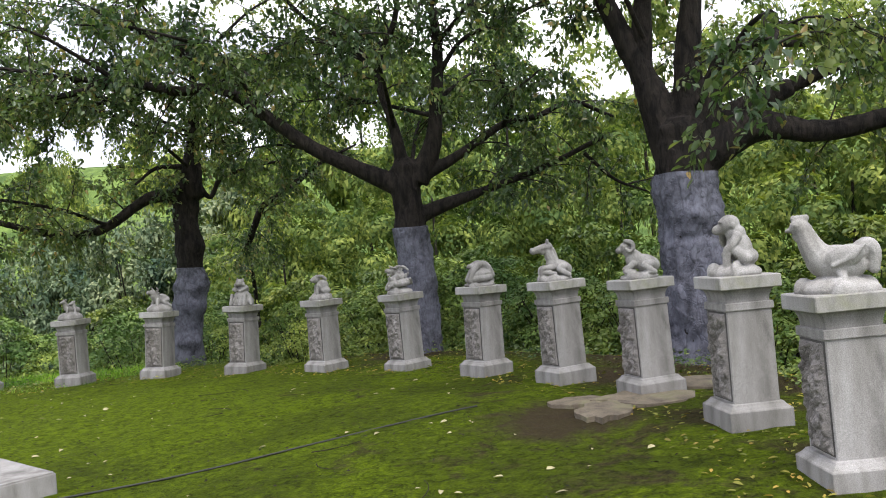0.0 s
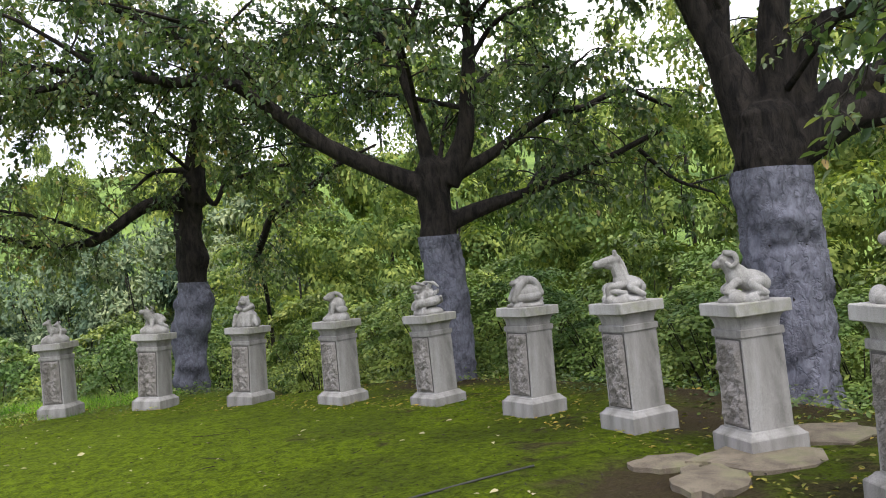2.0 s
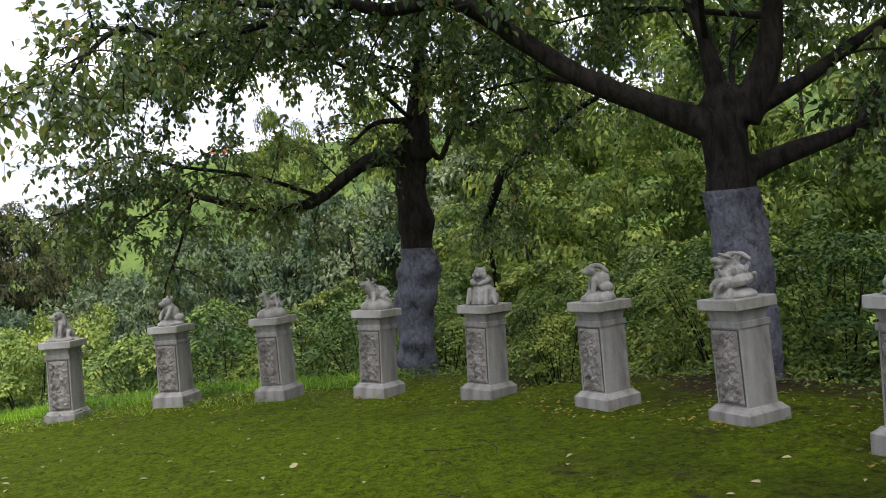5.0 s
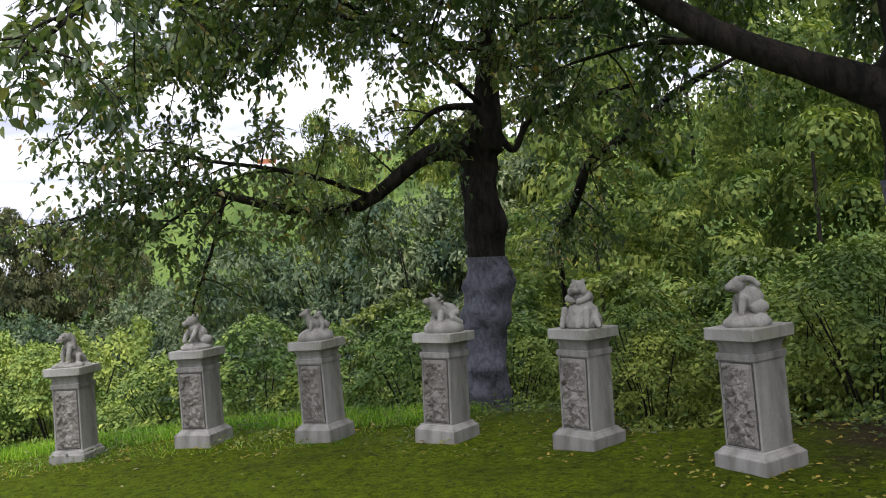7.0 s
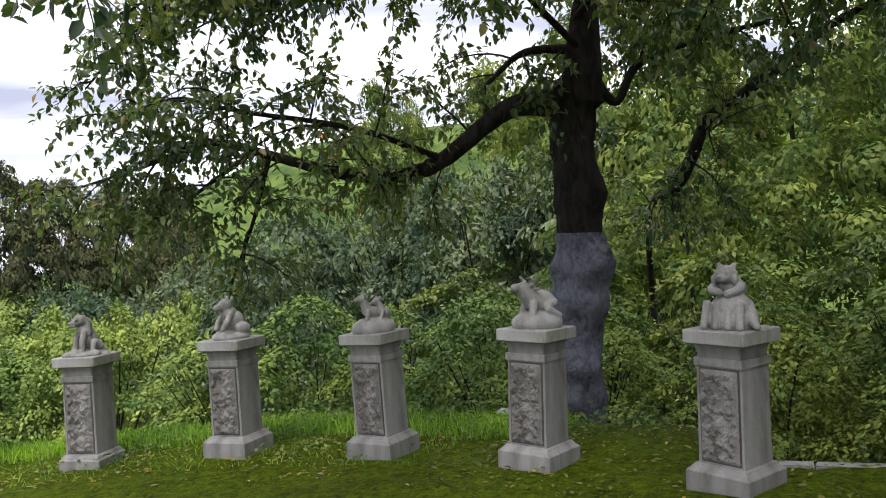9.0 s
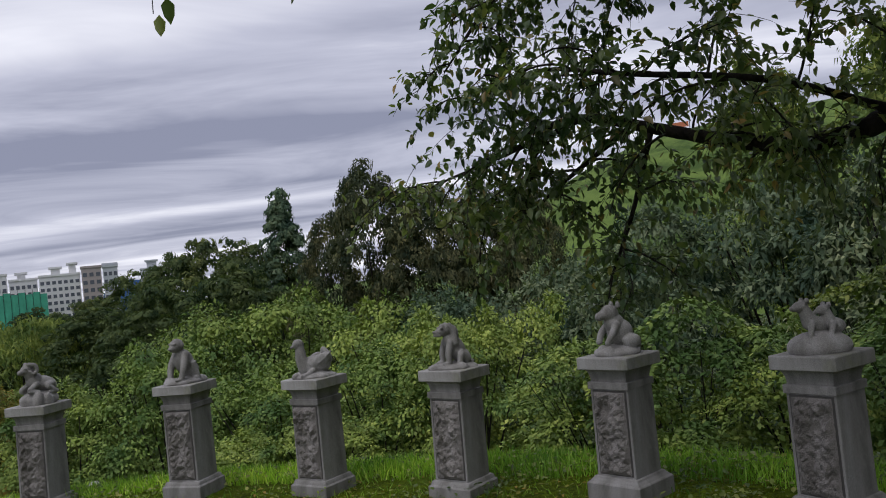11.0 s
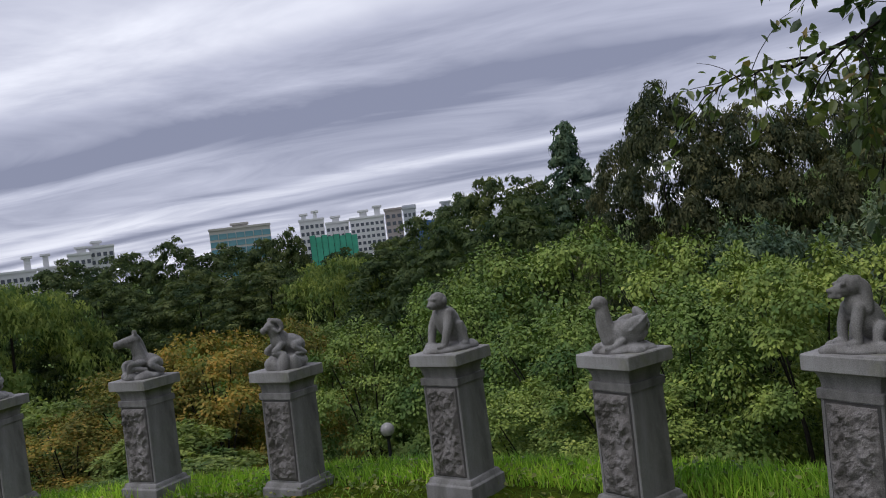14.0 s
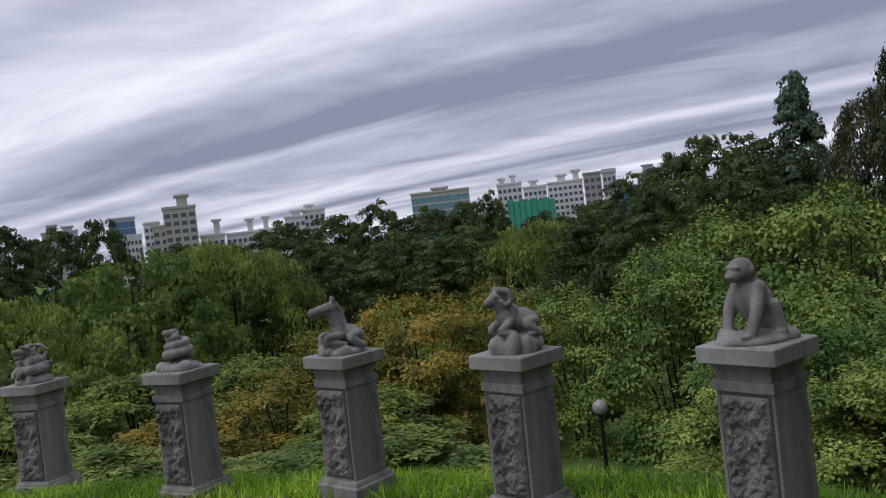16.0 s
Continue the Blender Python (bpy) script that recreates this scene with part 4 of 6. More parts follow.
def cherry_tree(x, y, z0, wrap, top, radius, limbs, label, seed, spacing=0.2, reach=1.15, lean=(0, 0), leaf=0.09, flare=1.25, more=(), lumps=0.07, burls=(), bend=((0, 0), (1, 0))):
    rng = np.random.default_rng(seed)
    tree = thing("cherry_tree", Matrix.Translation((x, y, z0)), label, "tree", "cherry trees")
    path = trunk_path(0, 0, -0.25, top - z0, lean, bend=bend)
    zz = path[:, 2]
    rad = radius * (1 + (flare - 1) * np.exp(-np.maximum(zz, 0) / 0.25)) * np.interp(zz, [0, top - z0], [1.05, 0.95])
    o = np.array([x, y, z0])
    body = [rough_trunk(np.vstack([path[:1] - (0, 0, 0.01), path, path[-1:] + (0, 0, 0.10), path[-1:] + (0, 0, 0.16)]), np.concatenate([[0.008], rad, [rad[-1] * 0.7, 0.008]]), seed, lumps, burls=burls)]
    for pts, r0, r1, *lo in limbs:
        if r0 < 0.065:
            continue
        q = spline(np.array(pts) - o, 40)
        run = np.concatenate([[0], np.cumsum(np.linalg.norm(np.diff(q, axis=0), axis=1))])
        q, run = q[run < 0.95], run[run < 0.95]
        rr = r0 * np.interp(run, [0, 0.2, 0.55, 0.95], [1.35, 1.3, 1.08, 0.8])
        body.append(tube_arrays(np.vstack([q[:1] - unit(q[1:2] - q[:1]) * 0.02, q, q[-1:] + unit(q[-1:] - q[-2:-1]) * 0.02]), np.concatenate([[0.006], rr, [0.006]]), 20))
    trunk = add_part("trunk", raw_mesh("trunk", *join_arrays(body), True), BARK, tree, "near-black furrowed bark")
    fuse = trunk.modifiers.new("fuse", "REMESH")
    fuse.mode, fuse.voxel_size, fuse.use_smooth_shade = "VOXEL", 0.018, True
    soften = trunk.modifiers.new("soften", "SMOOTH")
    soften.factor, soften.iterations = 0.5, 6
    wp = path[zz < wrap - z0]
    wp = np.vstack([wp, [wp[-1] + (path[1] - path[0]) * ((wrap - z0 - wp[-1][2]) / (path[1] - path[0])[2])]])
    wr = np.interp(wp[:, 2], zz, rad) + 0.014
    add_part("limewash_coat", raw_mesh("limewash_coat", *rough_trunk(wp, wr, seed, lumps, burls=burls), True), LIMEWASH, tree, "cracked grey-violet limewash up to head height")
    paths = []
    for pts, r0, r1, *lo in limbs:
        q = spline(np.array(pts) - o, 9 * len(pts))
        rr = np.linspace(r0, r1, len(q))
        q, rr = np.vstack([q[:1], q, q[-1:] + unit(q[-1:] - q[-2:-1]) * 0.03]), np.concatenate([[0.002], rr, [0.003]])
        v, f = tube_arrays(q + np.linspace(0, 1e-4, len(q))[:, None], rr, 10, 0.04, rng)
        add_part("limb", raw_mesh("limb", v, f, True), BARK, tree)
        paths.append((q, r0, r1, lo[0] if lo else 0.15))
    for pts, lo in more:
        q = spline(np.array(pts) - o, 7 * len(pts))
        rr = np.concatenate([[0.002], np.linspace(0.034, 0.008, len(q)), [0.002]])
        q = np.vstack([q[:1], q, q[-1:] + unit(q[-1:] - q[-2:-1]) * 0.02]) + np.linspace(0, 1e-4, len(q) + 2)[:, None]
        v, f = tube_arrays(q, rr, 7, 0.04, rng)
        add_part("bough", raw_mesh("bough", v, f, True), BARK, tree)
        paths.append((q, 0.05, 0.01, lo))
    wood, b, a, n = grow_twigs(paths, rng, spacing, reach)
    v, f = join_arrays(wood)
    tagged(add_part("branchwork", raw_mesh("branchwork", v, f), TWIG, tree), kind="stuff")
    k = len(b)
    size = leaf * rng.uniform(0.65, 1.2, k)
    add_part("crown", leaves_mesh("crown", b, a, n, size, size * rng.uniform(0.5, 0.68, k)), LEAF_CHERRY, tree, "drooping green leaves, a few yellowing")
    return tree


cherry_tree(2.78, 9.33, -0.14, 2.12, 2.62, 0.335, [
    ([(2.72, 9.38, 2.3), (2.45, 9.45, 3.2), (2.11, 9.55, 4.1), (1.7, 9.6, 5.3)], 0.19, 0.07, 0.5),
    ([(2.42, 9.5, 3.4), (2.5, 9.45, 4.2), (2.6, 9.3, 5.4)], 0.10, 0.05, 0.5),
    ([(2.85, 9.35, 2.3), (2.9, 9.32, 3.4), (3.0, 9.28, 4.2), (3.1, 9.3, 5.6)], 0.18, 0.08, 0.5),
    ([(3.0, 9.28, 2.6), (3.22, 9.2, 3.3), (3.5, 9.1, 3.45), (4.2, 8.9, 3.35)], 0.10, 0.04, 0.4),
    ([(2.95, 9.28, 2.3), (3.5, 9.1, 2.55), (4.2, 8.89, 2.42), (5.4, 8.5, 2.6), (6.4, 8.2, 2.7)], 0.17, 0.06, 0.35),
    ([(3.06, 9.26, 2.6), (3.57, 9.09, 2.82), (4.2, 8.9, 3.05), (5.2, 8.6, 3.4)], 0.12, 0.04, 0.5),
], "massive dark cherry tree with limewashed lower trunk", 1, spacing=0.2, reach=1.2, flare=1.2, burls=((-0.35, -1, 1.8, 0.14, 0.10), (-0.1, -1, 1.55, -0.10, 0.05), (0.2, -1, 1.3, 0.10, 0.14), (-0.7, -0.7, 0.7, 0.08, 0.2), (-0.9, -0.3, 2.05, 0.12, 0.12)), more=[
    ([(2.9, 9.2, 2.8), (3.0, 8.0, 3.3), (2.75, 6.8, 3.15), (2.4, 6.0, 2.75), (2.0, 5.5, 2.45)], 0.66),
    ([(3.0, 9.5, 3.2), (3.4, 10.6, 3.8), (3.9, 11.8, 4.0)], 0.3),
    ([(2.5, 9.45, 3.6), (1.9, 8.7, 4.4), (1.2, 7.9, 4.7)], 0.35),
    ([(2.2, 9.6, 4.2), (1.2, 10.0, 4.9), (0.3, 10.3, 5.2)], 0.2),
    ([(3.0, 9.3, 4.2), (3.9, 8.6, 4.9), (4.8, 7.9, 5.1)], 0.2),
    # high boughs, mostly out of view, added to shade the ground
    ([(3.1, 9.3, 5.2), (2.9, 7.9, 6.2), (2.8, 6.4, 6.5), (2.6, 4.9, 6.4)], 0.1),
    ([(1.75, 9.6, 5.2), (1.0, 8.6, 6.0), (0.4, 7.4, 6.3), (0.0, 6.3, 6.3)], 0.1),
    ([(2.6, 9.3, 5.2), (4.0, 9.8, 6.2), (5.4, 10.0, 6.4)], 0.1),
    ([(3.1, 9.3, 5.4), (3.2, 10.8, 6.3), (3.4, 12.2, 6.4)], 0.1),
    ([(1.75, 9.6, 5.2), (0.7, 9.9, 6.0), (-0.5, 9.9, 6.2)], 0.1),
    # unseen boughs over the terrace, added only to shade moss and pedestals
    ([(2.4, 9.4, 4.6), (1.2, 8.0, 6.0), (0.2, 6.5, 6.6), (-0.7, 5.0, 6.8)], 0.3),
    ([(3.0, 9.3, 5.0), (2.4, 7.5, 6.3), (1.6, 5.5, 6.8), (0.9, 3.8, 6.9)], 0.3),
    ([(0.7, 7.3, 6.3), (-0.8, 7.2, 6.7), (-2.2, 6.9, 6.8)], 0.2),
    ([(2.0, 6.5, 6.6), (3.2, 5.0, 6.9), (3.6, 3.4, 6.9)], 0.2),
    ([(0.6, 6.9, 6.5), (0.4, 5.2, 7.2), (0.0, 3.4, 7.4), (-0.4, 1.8, 7.4)], 0.2),
    ([(1.9, 6.1, 6.7), (0.6, 5.8, 7.5), (-1.0, 5.6, 7.8), (-2.4, 5.2, 7.8)], 0.2)])

cherry_tree(-0.35, 11.75, -0.12, 1.87, 2.72, 0.215, [
    ([(-0.40, 11.74, 2.42), (-1.53, 11.7, 3.02), (-2.12, 11.68, 3.48), (-2.79, 11.65, 3.98), (-3.5, 11.62, 4.02), (-4.15, 11.6, 4.18), (-5.05, 11.55, 4.05), (-5.9, 11.5, 4.1)], 0.115, 0.03, 0.4),
    ([(-4.15, 11.6, 4.18), (-4.95, 11.66, 4.33), (-5.9, 11.65, 4.55)], 0.05, 0.02),
    ([(-2.79, 11.65, 4.0), (-3.22, 11.69, 4.5), (-3.83, 11.68, 4.85), (-4.6, 11.6, 5.3)], 0.06, 0.02),
    ([(-0.28, 11.75, 2.0), (0.1, 11.75, 2.14), (0.73, 11.76, 2.31), (1.56, 11.7, 2.56), (2.48, 11.6, 2.93)], 0.085, 0.03, 0.35),
    ([(2.13, 11.65, 2.7), (2.51, 11.6, 2.3), (2.9, 11.5, 2.1)], 0.03, 0.015),
    ([(-0.2, 11.75, 2.55), (0.37, 11.76, 2.82), (1.05, 11.77, 3.21), (1.54, 11.78, 3.29), (2.04, 11.79, 3.45), (2.6, 11.8, 3.2)], 0.07, 0.025, 0.3),
    ([(-0.22, 11.75, 2.5), (0.03, 11.75, 3.0), (0.12, 11.75, 3.5), (0.21, 11.76, 4.28), (0.2, 11.75, 5.1), (0.3, 11.8, 6.3)], 0.12, 0.05, 0.45),
    ([(-0.38, 11.75, 2.5), (-0.48, 11.74, 3.25), (-0.65, 11.74, 4.1), (-0.35, 11.75, 4.8), (-0.2, 11.75, 5.8)], 0.08, 0.03, 0.45),
    ([(-0.65, 11.74, 4.1), (-1.08, 11.73, 4.58), (-1.54, 11.72, 4.85), (-2.1, 11.72, 5.5)], 0.05, 0.02),
    ([(0.18, 11.75, 3.96), (0.59, 11.76, 4.45), (1.26, 11.77, 4.69), (2.0, 11.7, 5.0)], 0.04, 0.015),
], "dark cherry tree with spreading limbs and limewashed trunk", 2, spacing=0.2, reach=1.15, lumps=0.11, bend=((0.4, 0.0), (1.3, 0.04), (1.9, -0.02), (2.6, 0.0)), more=[
    ([(-0.48, 11.74, 3.25), (-0.6, 10.7, 4.0), (-0.9, 9.8, 4.3)], 0.35),
    ([(-2.2, 11.7, 3.5), (-2.6, 10.8, 4.2), (-3.3, 10.0, 4.4), (-3.8, 9.3, 4.3)], 0.2),
    ([(-0.3, 11.75, 2.7), (-0.1, 13.0, 3.6), (0.2, 14.0, 3.9)], 0.3),
    ([(0.2, 11.75, 4.4), (0.9, 10.9, 4.9), (1.6, 10.2, 5.0)], 0.2),
    ([(-0.6, 11.74, 4.1), (-1.4, 12.3, 4.7), (-2.4, 12.8, 5.0)], 0.2),
    ([(-4.2, 11.6, 4.2), (-4.9, 10.9, 4.7), (-5.6, 10.4, 4.9)], 0.1),
    ([(-1.5, 11.7, 3.0), (-2.2, 12.6, 3.3), (-3.0, 13.4, 3.4)], 0.25),
    ([(-3.5, 11.62, 4.02), (-4.0, 12.5, 4.4), (-4.6, 13.3, 4.5)], 0.1),
    ([(1.05, 11.77, 3.2), (1.2, 10.8, 3.5), (1.3, 10.0, 3.5)], 0.2),
    ([(0.73, 11.76, 2.31), (1.1, 12.7, 2.7), (1.5, 13.5, 2.8)], 0.2),
    ([(0.2, 11.75, 5.0), (-0.8, 11.0, 5.6), (-1.8, 10.4, 5.8)], 0.15),
    ([(0.2, 11.75, 5.2), (1.2, 12.0, 5.8), (2.3, 12.0, 6.0)], 0.15),
    ([(-2.1, 11.7, 5.5), (-3.0, 11.3, 5.8), (-4.2, 11.0, 5.8)], 0.1),
    ([(0.1, 11.75, 3.4), (-1.2, 13.0, 4.0), (-2.2, 14.0, 4.2)], 0.15),
    ([(-0.5, 11.75, 4.4), (-1.0, 13.2, 5.2), (-1.6, 14.6, 5.4)], 0.1),
    ([(0.13, 11.75, 3.6), (0.8, 13.2, 4.3), (1.2, 14.5, 4.5)], 0.15),
    # upper boughs, mostly above the view, added for their shade
    ([(0.25, 11.8, 5.6), (-0.6, 10.6, 6.5), (-1.4, 9.2, 6.8), (-2.0, 8.0, 6.7)], 0.1),
    ([(-0.2, 11.75, 5.6), (-1.8, 11.0, 6.4), (-3.4, 10.4, 6.6), (-4.8, 9.8, 6.5)], 0.1),
    ([(0.3, 11.8, 5.9), (0.0, 13.2, 6.8), (-0.6, 14.4, 7.0)], 0.1)])

cherry_tree(-4.25, 14.39, -0.42, 1.6, 2.95, 0.215, [
    ([(-4.2, 14.36, 2.78), (-4.78, 14.25, 2.84), (-5.46, 14.1, 2.41), (-5.92, 14.0, 2.29), (-6.48, 13.88, 2.37), (-7.16, 13.73, 2.61), (-7.75, 13.6, 2.81), (-8.3, 13.45, 2.78)], 0.10, 0.03, 0.25),
    ([(-7.2, 13.71, 2.58), (-7.43, 13.67, 1.94), (-7.69, 13.61, 1.38)], 0.028, 0.01, 0.4),
    ([(-7.4, 13.66, 2.64), (-8.04, 13.54, 2.28), (-8.4, 13.48, 2.05)], 0.025, 0.01, 0.3),
    ([(-7.8, 13.57, 2.8), (-8.57, 13.42, 2.63), (-9.4, 13.2, 2.45)], 0.025, 0.01, 0.2),
    ([(-4.15, 14.39, 2.8), (-4.07, 14.41, 3.49), (-4.0, 14.42, 4.12), (-3.9, 14.4, 5.4)], 0.15, 0.06, 0.4),
    ([(-4.1, 14.39, 3.31), (-4.63, 14.28, 3.34), (-5.0, 14.2, 3.08)], 0.05, 0.02),
    ([(-4.08, 14.42, 3.15), (-3.84, 14.46, 2.79), (-3.61, 14.51, 3.11), (-3.05, 14.63, 3.28), (-2.5, 14.71, 3.35)], 0.05, 0.02),
], "dark cherry tree with burred, limewashed trunk and drooping limb", 3, spacing=0.165, reach=1.1, lean=(0.1, 0), flare=0.88, lumps=0.13, bend=((0.0, -0.15), (1.1, -0.15), (1.6, -0.06), (2.4, -0.08), (3.3, -0.06)), burls=((1, -0.3, 2.35, 0.34, 0.15), (0.6, -0.8, 1.35, 0.4, 0.14), (-0.7, -0.7, 1.72, 0.35, 0.13), (0.2, -1, 0.75, 0.35, 0.11), (-1, -0.2, 1.25, 0.45, 0.2), (0.9, -0.4, 1.72, 0.38, 0.16), (-0.6, -0.8, 0.5, 0.3, 0.12)), more=[
    ([(-4.1, 14.3, 3.3), (-4.6, 13.3, 3.9), (-5.2, 12.3, 4.1), (-5.8, 11.5, 4.0)], 0.25),
    ([(-4.0, 14.4, 3.9), (-5.2, 14.0, 4.4), (-6.4, 13.6, 4.5), (-7.6, 13.2, 4.3)], 0.15),
    ([(-4.0, 14.4, 4.4), (-3.0, 13.8, 4.9), (-2.1, 13.3, 4.9)], 0.2),
    ([(-4.0, 14.5, 3.6), (-3.6, 15.6, 4.2), (-3.4, 16.5, 4.3)], 0.2),
    ([(-6.4, 13.6, 4.5), (-7.0, 12.9, 4.3), (-7.6, 12.3, 3.8)], 0.1),
    ([(-4.9, 14.1, 4.3), (-5.8, 14.4, 4.8), (-6.5, 14.6, 4.9)], 0.1),
    ([(-7.2, 13.2, 4.35), (-8.1, 13.0, 3.9), (-8.7, 12.9, 3.4)], 0.05),
    ([(-5.46, 14.1, 2.41), (-6.0, 13.4, 2.7), (-6.8, 12.9, 2.9), (-7.6, 12.75, 3.1), (-8.3, 12.75, 2.9)], 0.2),
    # upper crown added for shade, mostly above the view
    ([(-3.95, 14.4, 5.0), (-4.4, 13.0, 5.9), (-4.7, 11.6, 6.2)], 0.1),
    ([(-3.95, 14.4, 5.0), (-5.4, 13.8, 5.9), (-6.8, 13.3, 6.1)], 0.1),
    ([(-3.95, 14.4, 5.0), (-2.8, 14.0, 5.8), (-1.8, 13.6, 6.0)], 0.1),
    ([(-3.95, 14.4, 4.6), (-2.9, 15.0, 5.1), (-1.9, 15.3, 5.2)], 0.1),
    ([(-5.2, 14.0, 4.4), (-5.7, 13.3, 4.8), (-6.0, 12.9, 4.9), (-6.3, 12.6, 4.9)], 0.15),
    ([(-5.8, 14.4, 4.8), (-6.8, 13.9, 4.4), (-7.8, 13.4, 3.9)], 0.1),
    ([(-4.1, 14.3, 3.6), (-3.4, 13.5, 3.9), (-2.8, 12.8, 3.7)], 0.25),
    ([(-5.8, 11.5, 4.0), (-5.7, 10.4, 3.9), (-5.55, 9.4, 3.22), (-5.42, 9.02, 2.95)], 0.2)])


# ---- shrubs and woods ----
def pad_crown(rng, pads, leaves_per, rx, rz, pad_r, leaf, hollow=0.45, hang=0.0, taper=0.0, loose=0.4, squash=0.55, umin=0.0):
    """Foliage in many small tilted pads over an uneven dome of height rz and radius rx; base at z 0."""
    base, along, normal = [], [], []
    lobes = rng.normal(size=(5, 3))
    for _ in range(pads):
        u = umin + (1 - umin) * rng.uniform(0.0, 1.0) ** 0.8
        q = rng.uniform(0, 2 * np.pi)
        bulge = 1 + 0.16 * math.sin(3 * q + lobes[0][0]) + 0.10 * math.sin(5 * q + lobes[1][0] + 4 * u)
        prof = 1 - 0.96 * u if taper > 0.5 else math.sqrt(max(0.0, 1 - (max(u - 0.25, 0) / 0.75) ** 2)) * (1 - taper * u)
        rr = rx * bulge * prof * (hollow + (1 - hollow) * math.sqrt(rng.uniform()))
        c = np.array([rr * math.cos(q), rr * math.sin(q), rz * u * (0.92 + 0.16 * rng.uniform())])
        n = leaves_per
        v = rng.normal(size=(n, 3))
        v[:, 2] = np.abs(v[:, 2]) * np.where(rng.uniform(size=n) < 0.2, -0.6, 1.0)
        v = unit(v)
        pr = pad_r * rng.uniform(0.65, 1.25)
        shell = rng.uniform(0.72, 1.06, (n, 1)) * (1 + 0.18 * np.sin(5 * v[:, :1] + 3 * u) * np.cos(4 * v[:, 1:2] + q))
        pos = v * shell * np.array([pr, pr, pr * squash])
        pos[:, 2] -= (0.25 * (pos[:, 0] * math.cos(q) + pos[:, 1] * math.sin(q))) + hang * rng.uniform(0, 1, n) ** 1.5
        base.append(c + pos)
        t = unit(np.cross(v, rng.normal(size=(n, 3))))
        along.append(t + np.array([0, 0, -0.1 - 2.0 * (hang > 0)]))
        normal.append(v + rng.normal(0, loose, (n, 3)) + np.array([0, 0, 0.35]))
    b, a, n = np.vstack(base), np.vstack(along), np.vstack(normal)
    size = leaf * rng.uniform(0.6, 1.3, len(b))
    return b, a, n, size


def spray_crown(rng, sprays, per, rx, rz, spray_r, leaf, umin=0.12, fill=0.1):
    """Foliage in flat, fan-shaped tiers, one above another over an uneven dome, with dark gaps between; base at z 0."""
    base, along, normal = [], [], []
    lob = rng.uniform(0, 6.28, 3)
    for k in range(sprays):
        u = umin + (1 - umin) * ((k + rng.uniform()) / sprays) ** 0.85
        q = 2.399963 * k + rng.uniform(-0.5, 0.5)
        bulge = 1 + 0.15 * math.sin(3 * q + lob[0]) + 0.12 * math.sin(5 * q + lob[1] + 3 * u)
        prof = math.sqrt(max(0.02, 1 - (max(u - 0.2, 0) / 0.8) ** 2))
        rr = rx * bulge * prof * rng.uniform(0.62, 1.0)
        out = np.array([math.cos(q), math.sin(q), 0.0])
        side = np.array([-math.sin(q), math.cos(q), 0.0])
        c = out * rr + np.array([0, 0, rz * min(1.0, u * (0.93 + 0.12 * rng.uniform()))])
        R = spray_r * rng.uniform(0.6, 1.25)
        th = rng.uniform(0, 2 * np.pi, per)
        edge = 0.72 + 0.28 * np.sin(th * rng.integers(4, 7) + rng.uniform(0, 6.28)) + 0.12 * np.sin(th * 11 + q)
        e = np.sqrt(rng.uniform(0, 1, per)) * edge
        a, b = e * np.cos(th) * R * 1.25, e * np.sin(th) * R
        slope = rng.uniform(-0.42, -0.05)
        z = slope * a - 0.28 * R * e * e + rng.normal(0, 0.055 * R, per)
        base.append(c + a[:, None] * out + b[:, None] * side + z[:, None] * np.array([0, 0, 1.0]))
        d = np.cos(th)[:, None] * out + np.sin(th)[:, None] * side
        along.append(0.8 * d + 0.3 * out + rng.normal(0, 0.5, (per, 3)) * np.array([1, 1, 0.5]) + np.array([0, 0, -0.18]))
        normal.append(np.array([0, 0, 1.0]) - 0.3 * slope * out + rng.normal(0, 0.3, (per, 3)))
    n = int(sprays * per * fill)
    v = unit(rng.normal(size=(n, 3)))
    p = v * rng.uniform(0.35, 0.8, (n, 1)) * np.array([rx, rx, rz * 0.45]) + np.array([0, 0, rz * 0.45])
    base.append(p); along.append(rng.normal(size=(n, 3))); normal.append(v + np.array([0, 0, 0.5]))
    b = np.vstack(base)
    return b, np.vstack(along), np.vstack(normal), leaf * rng.uniform(0.65, 1.3, len(b))


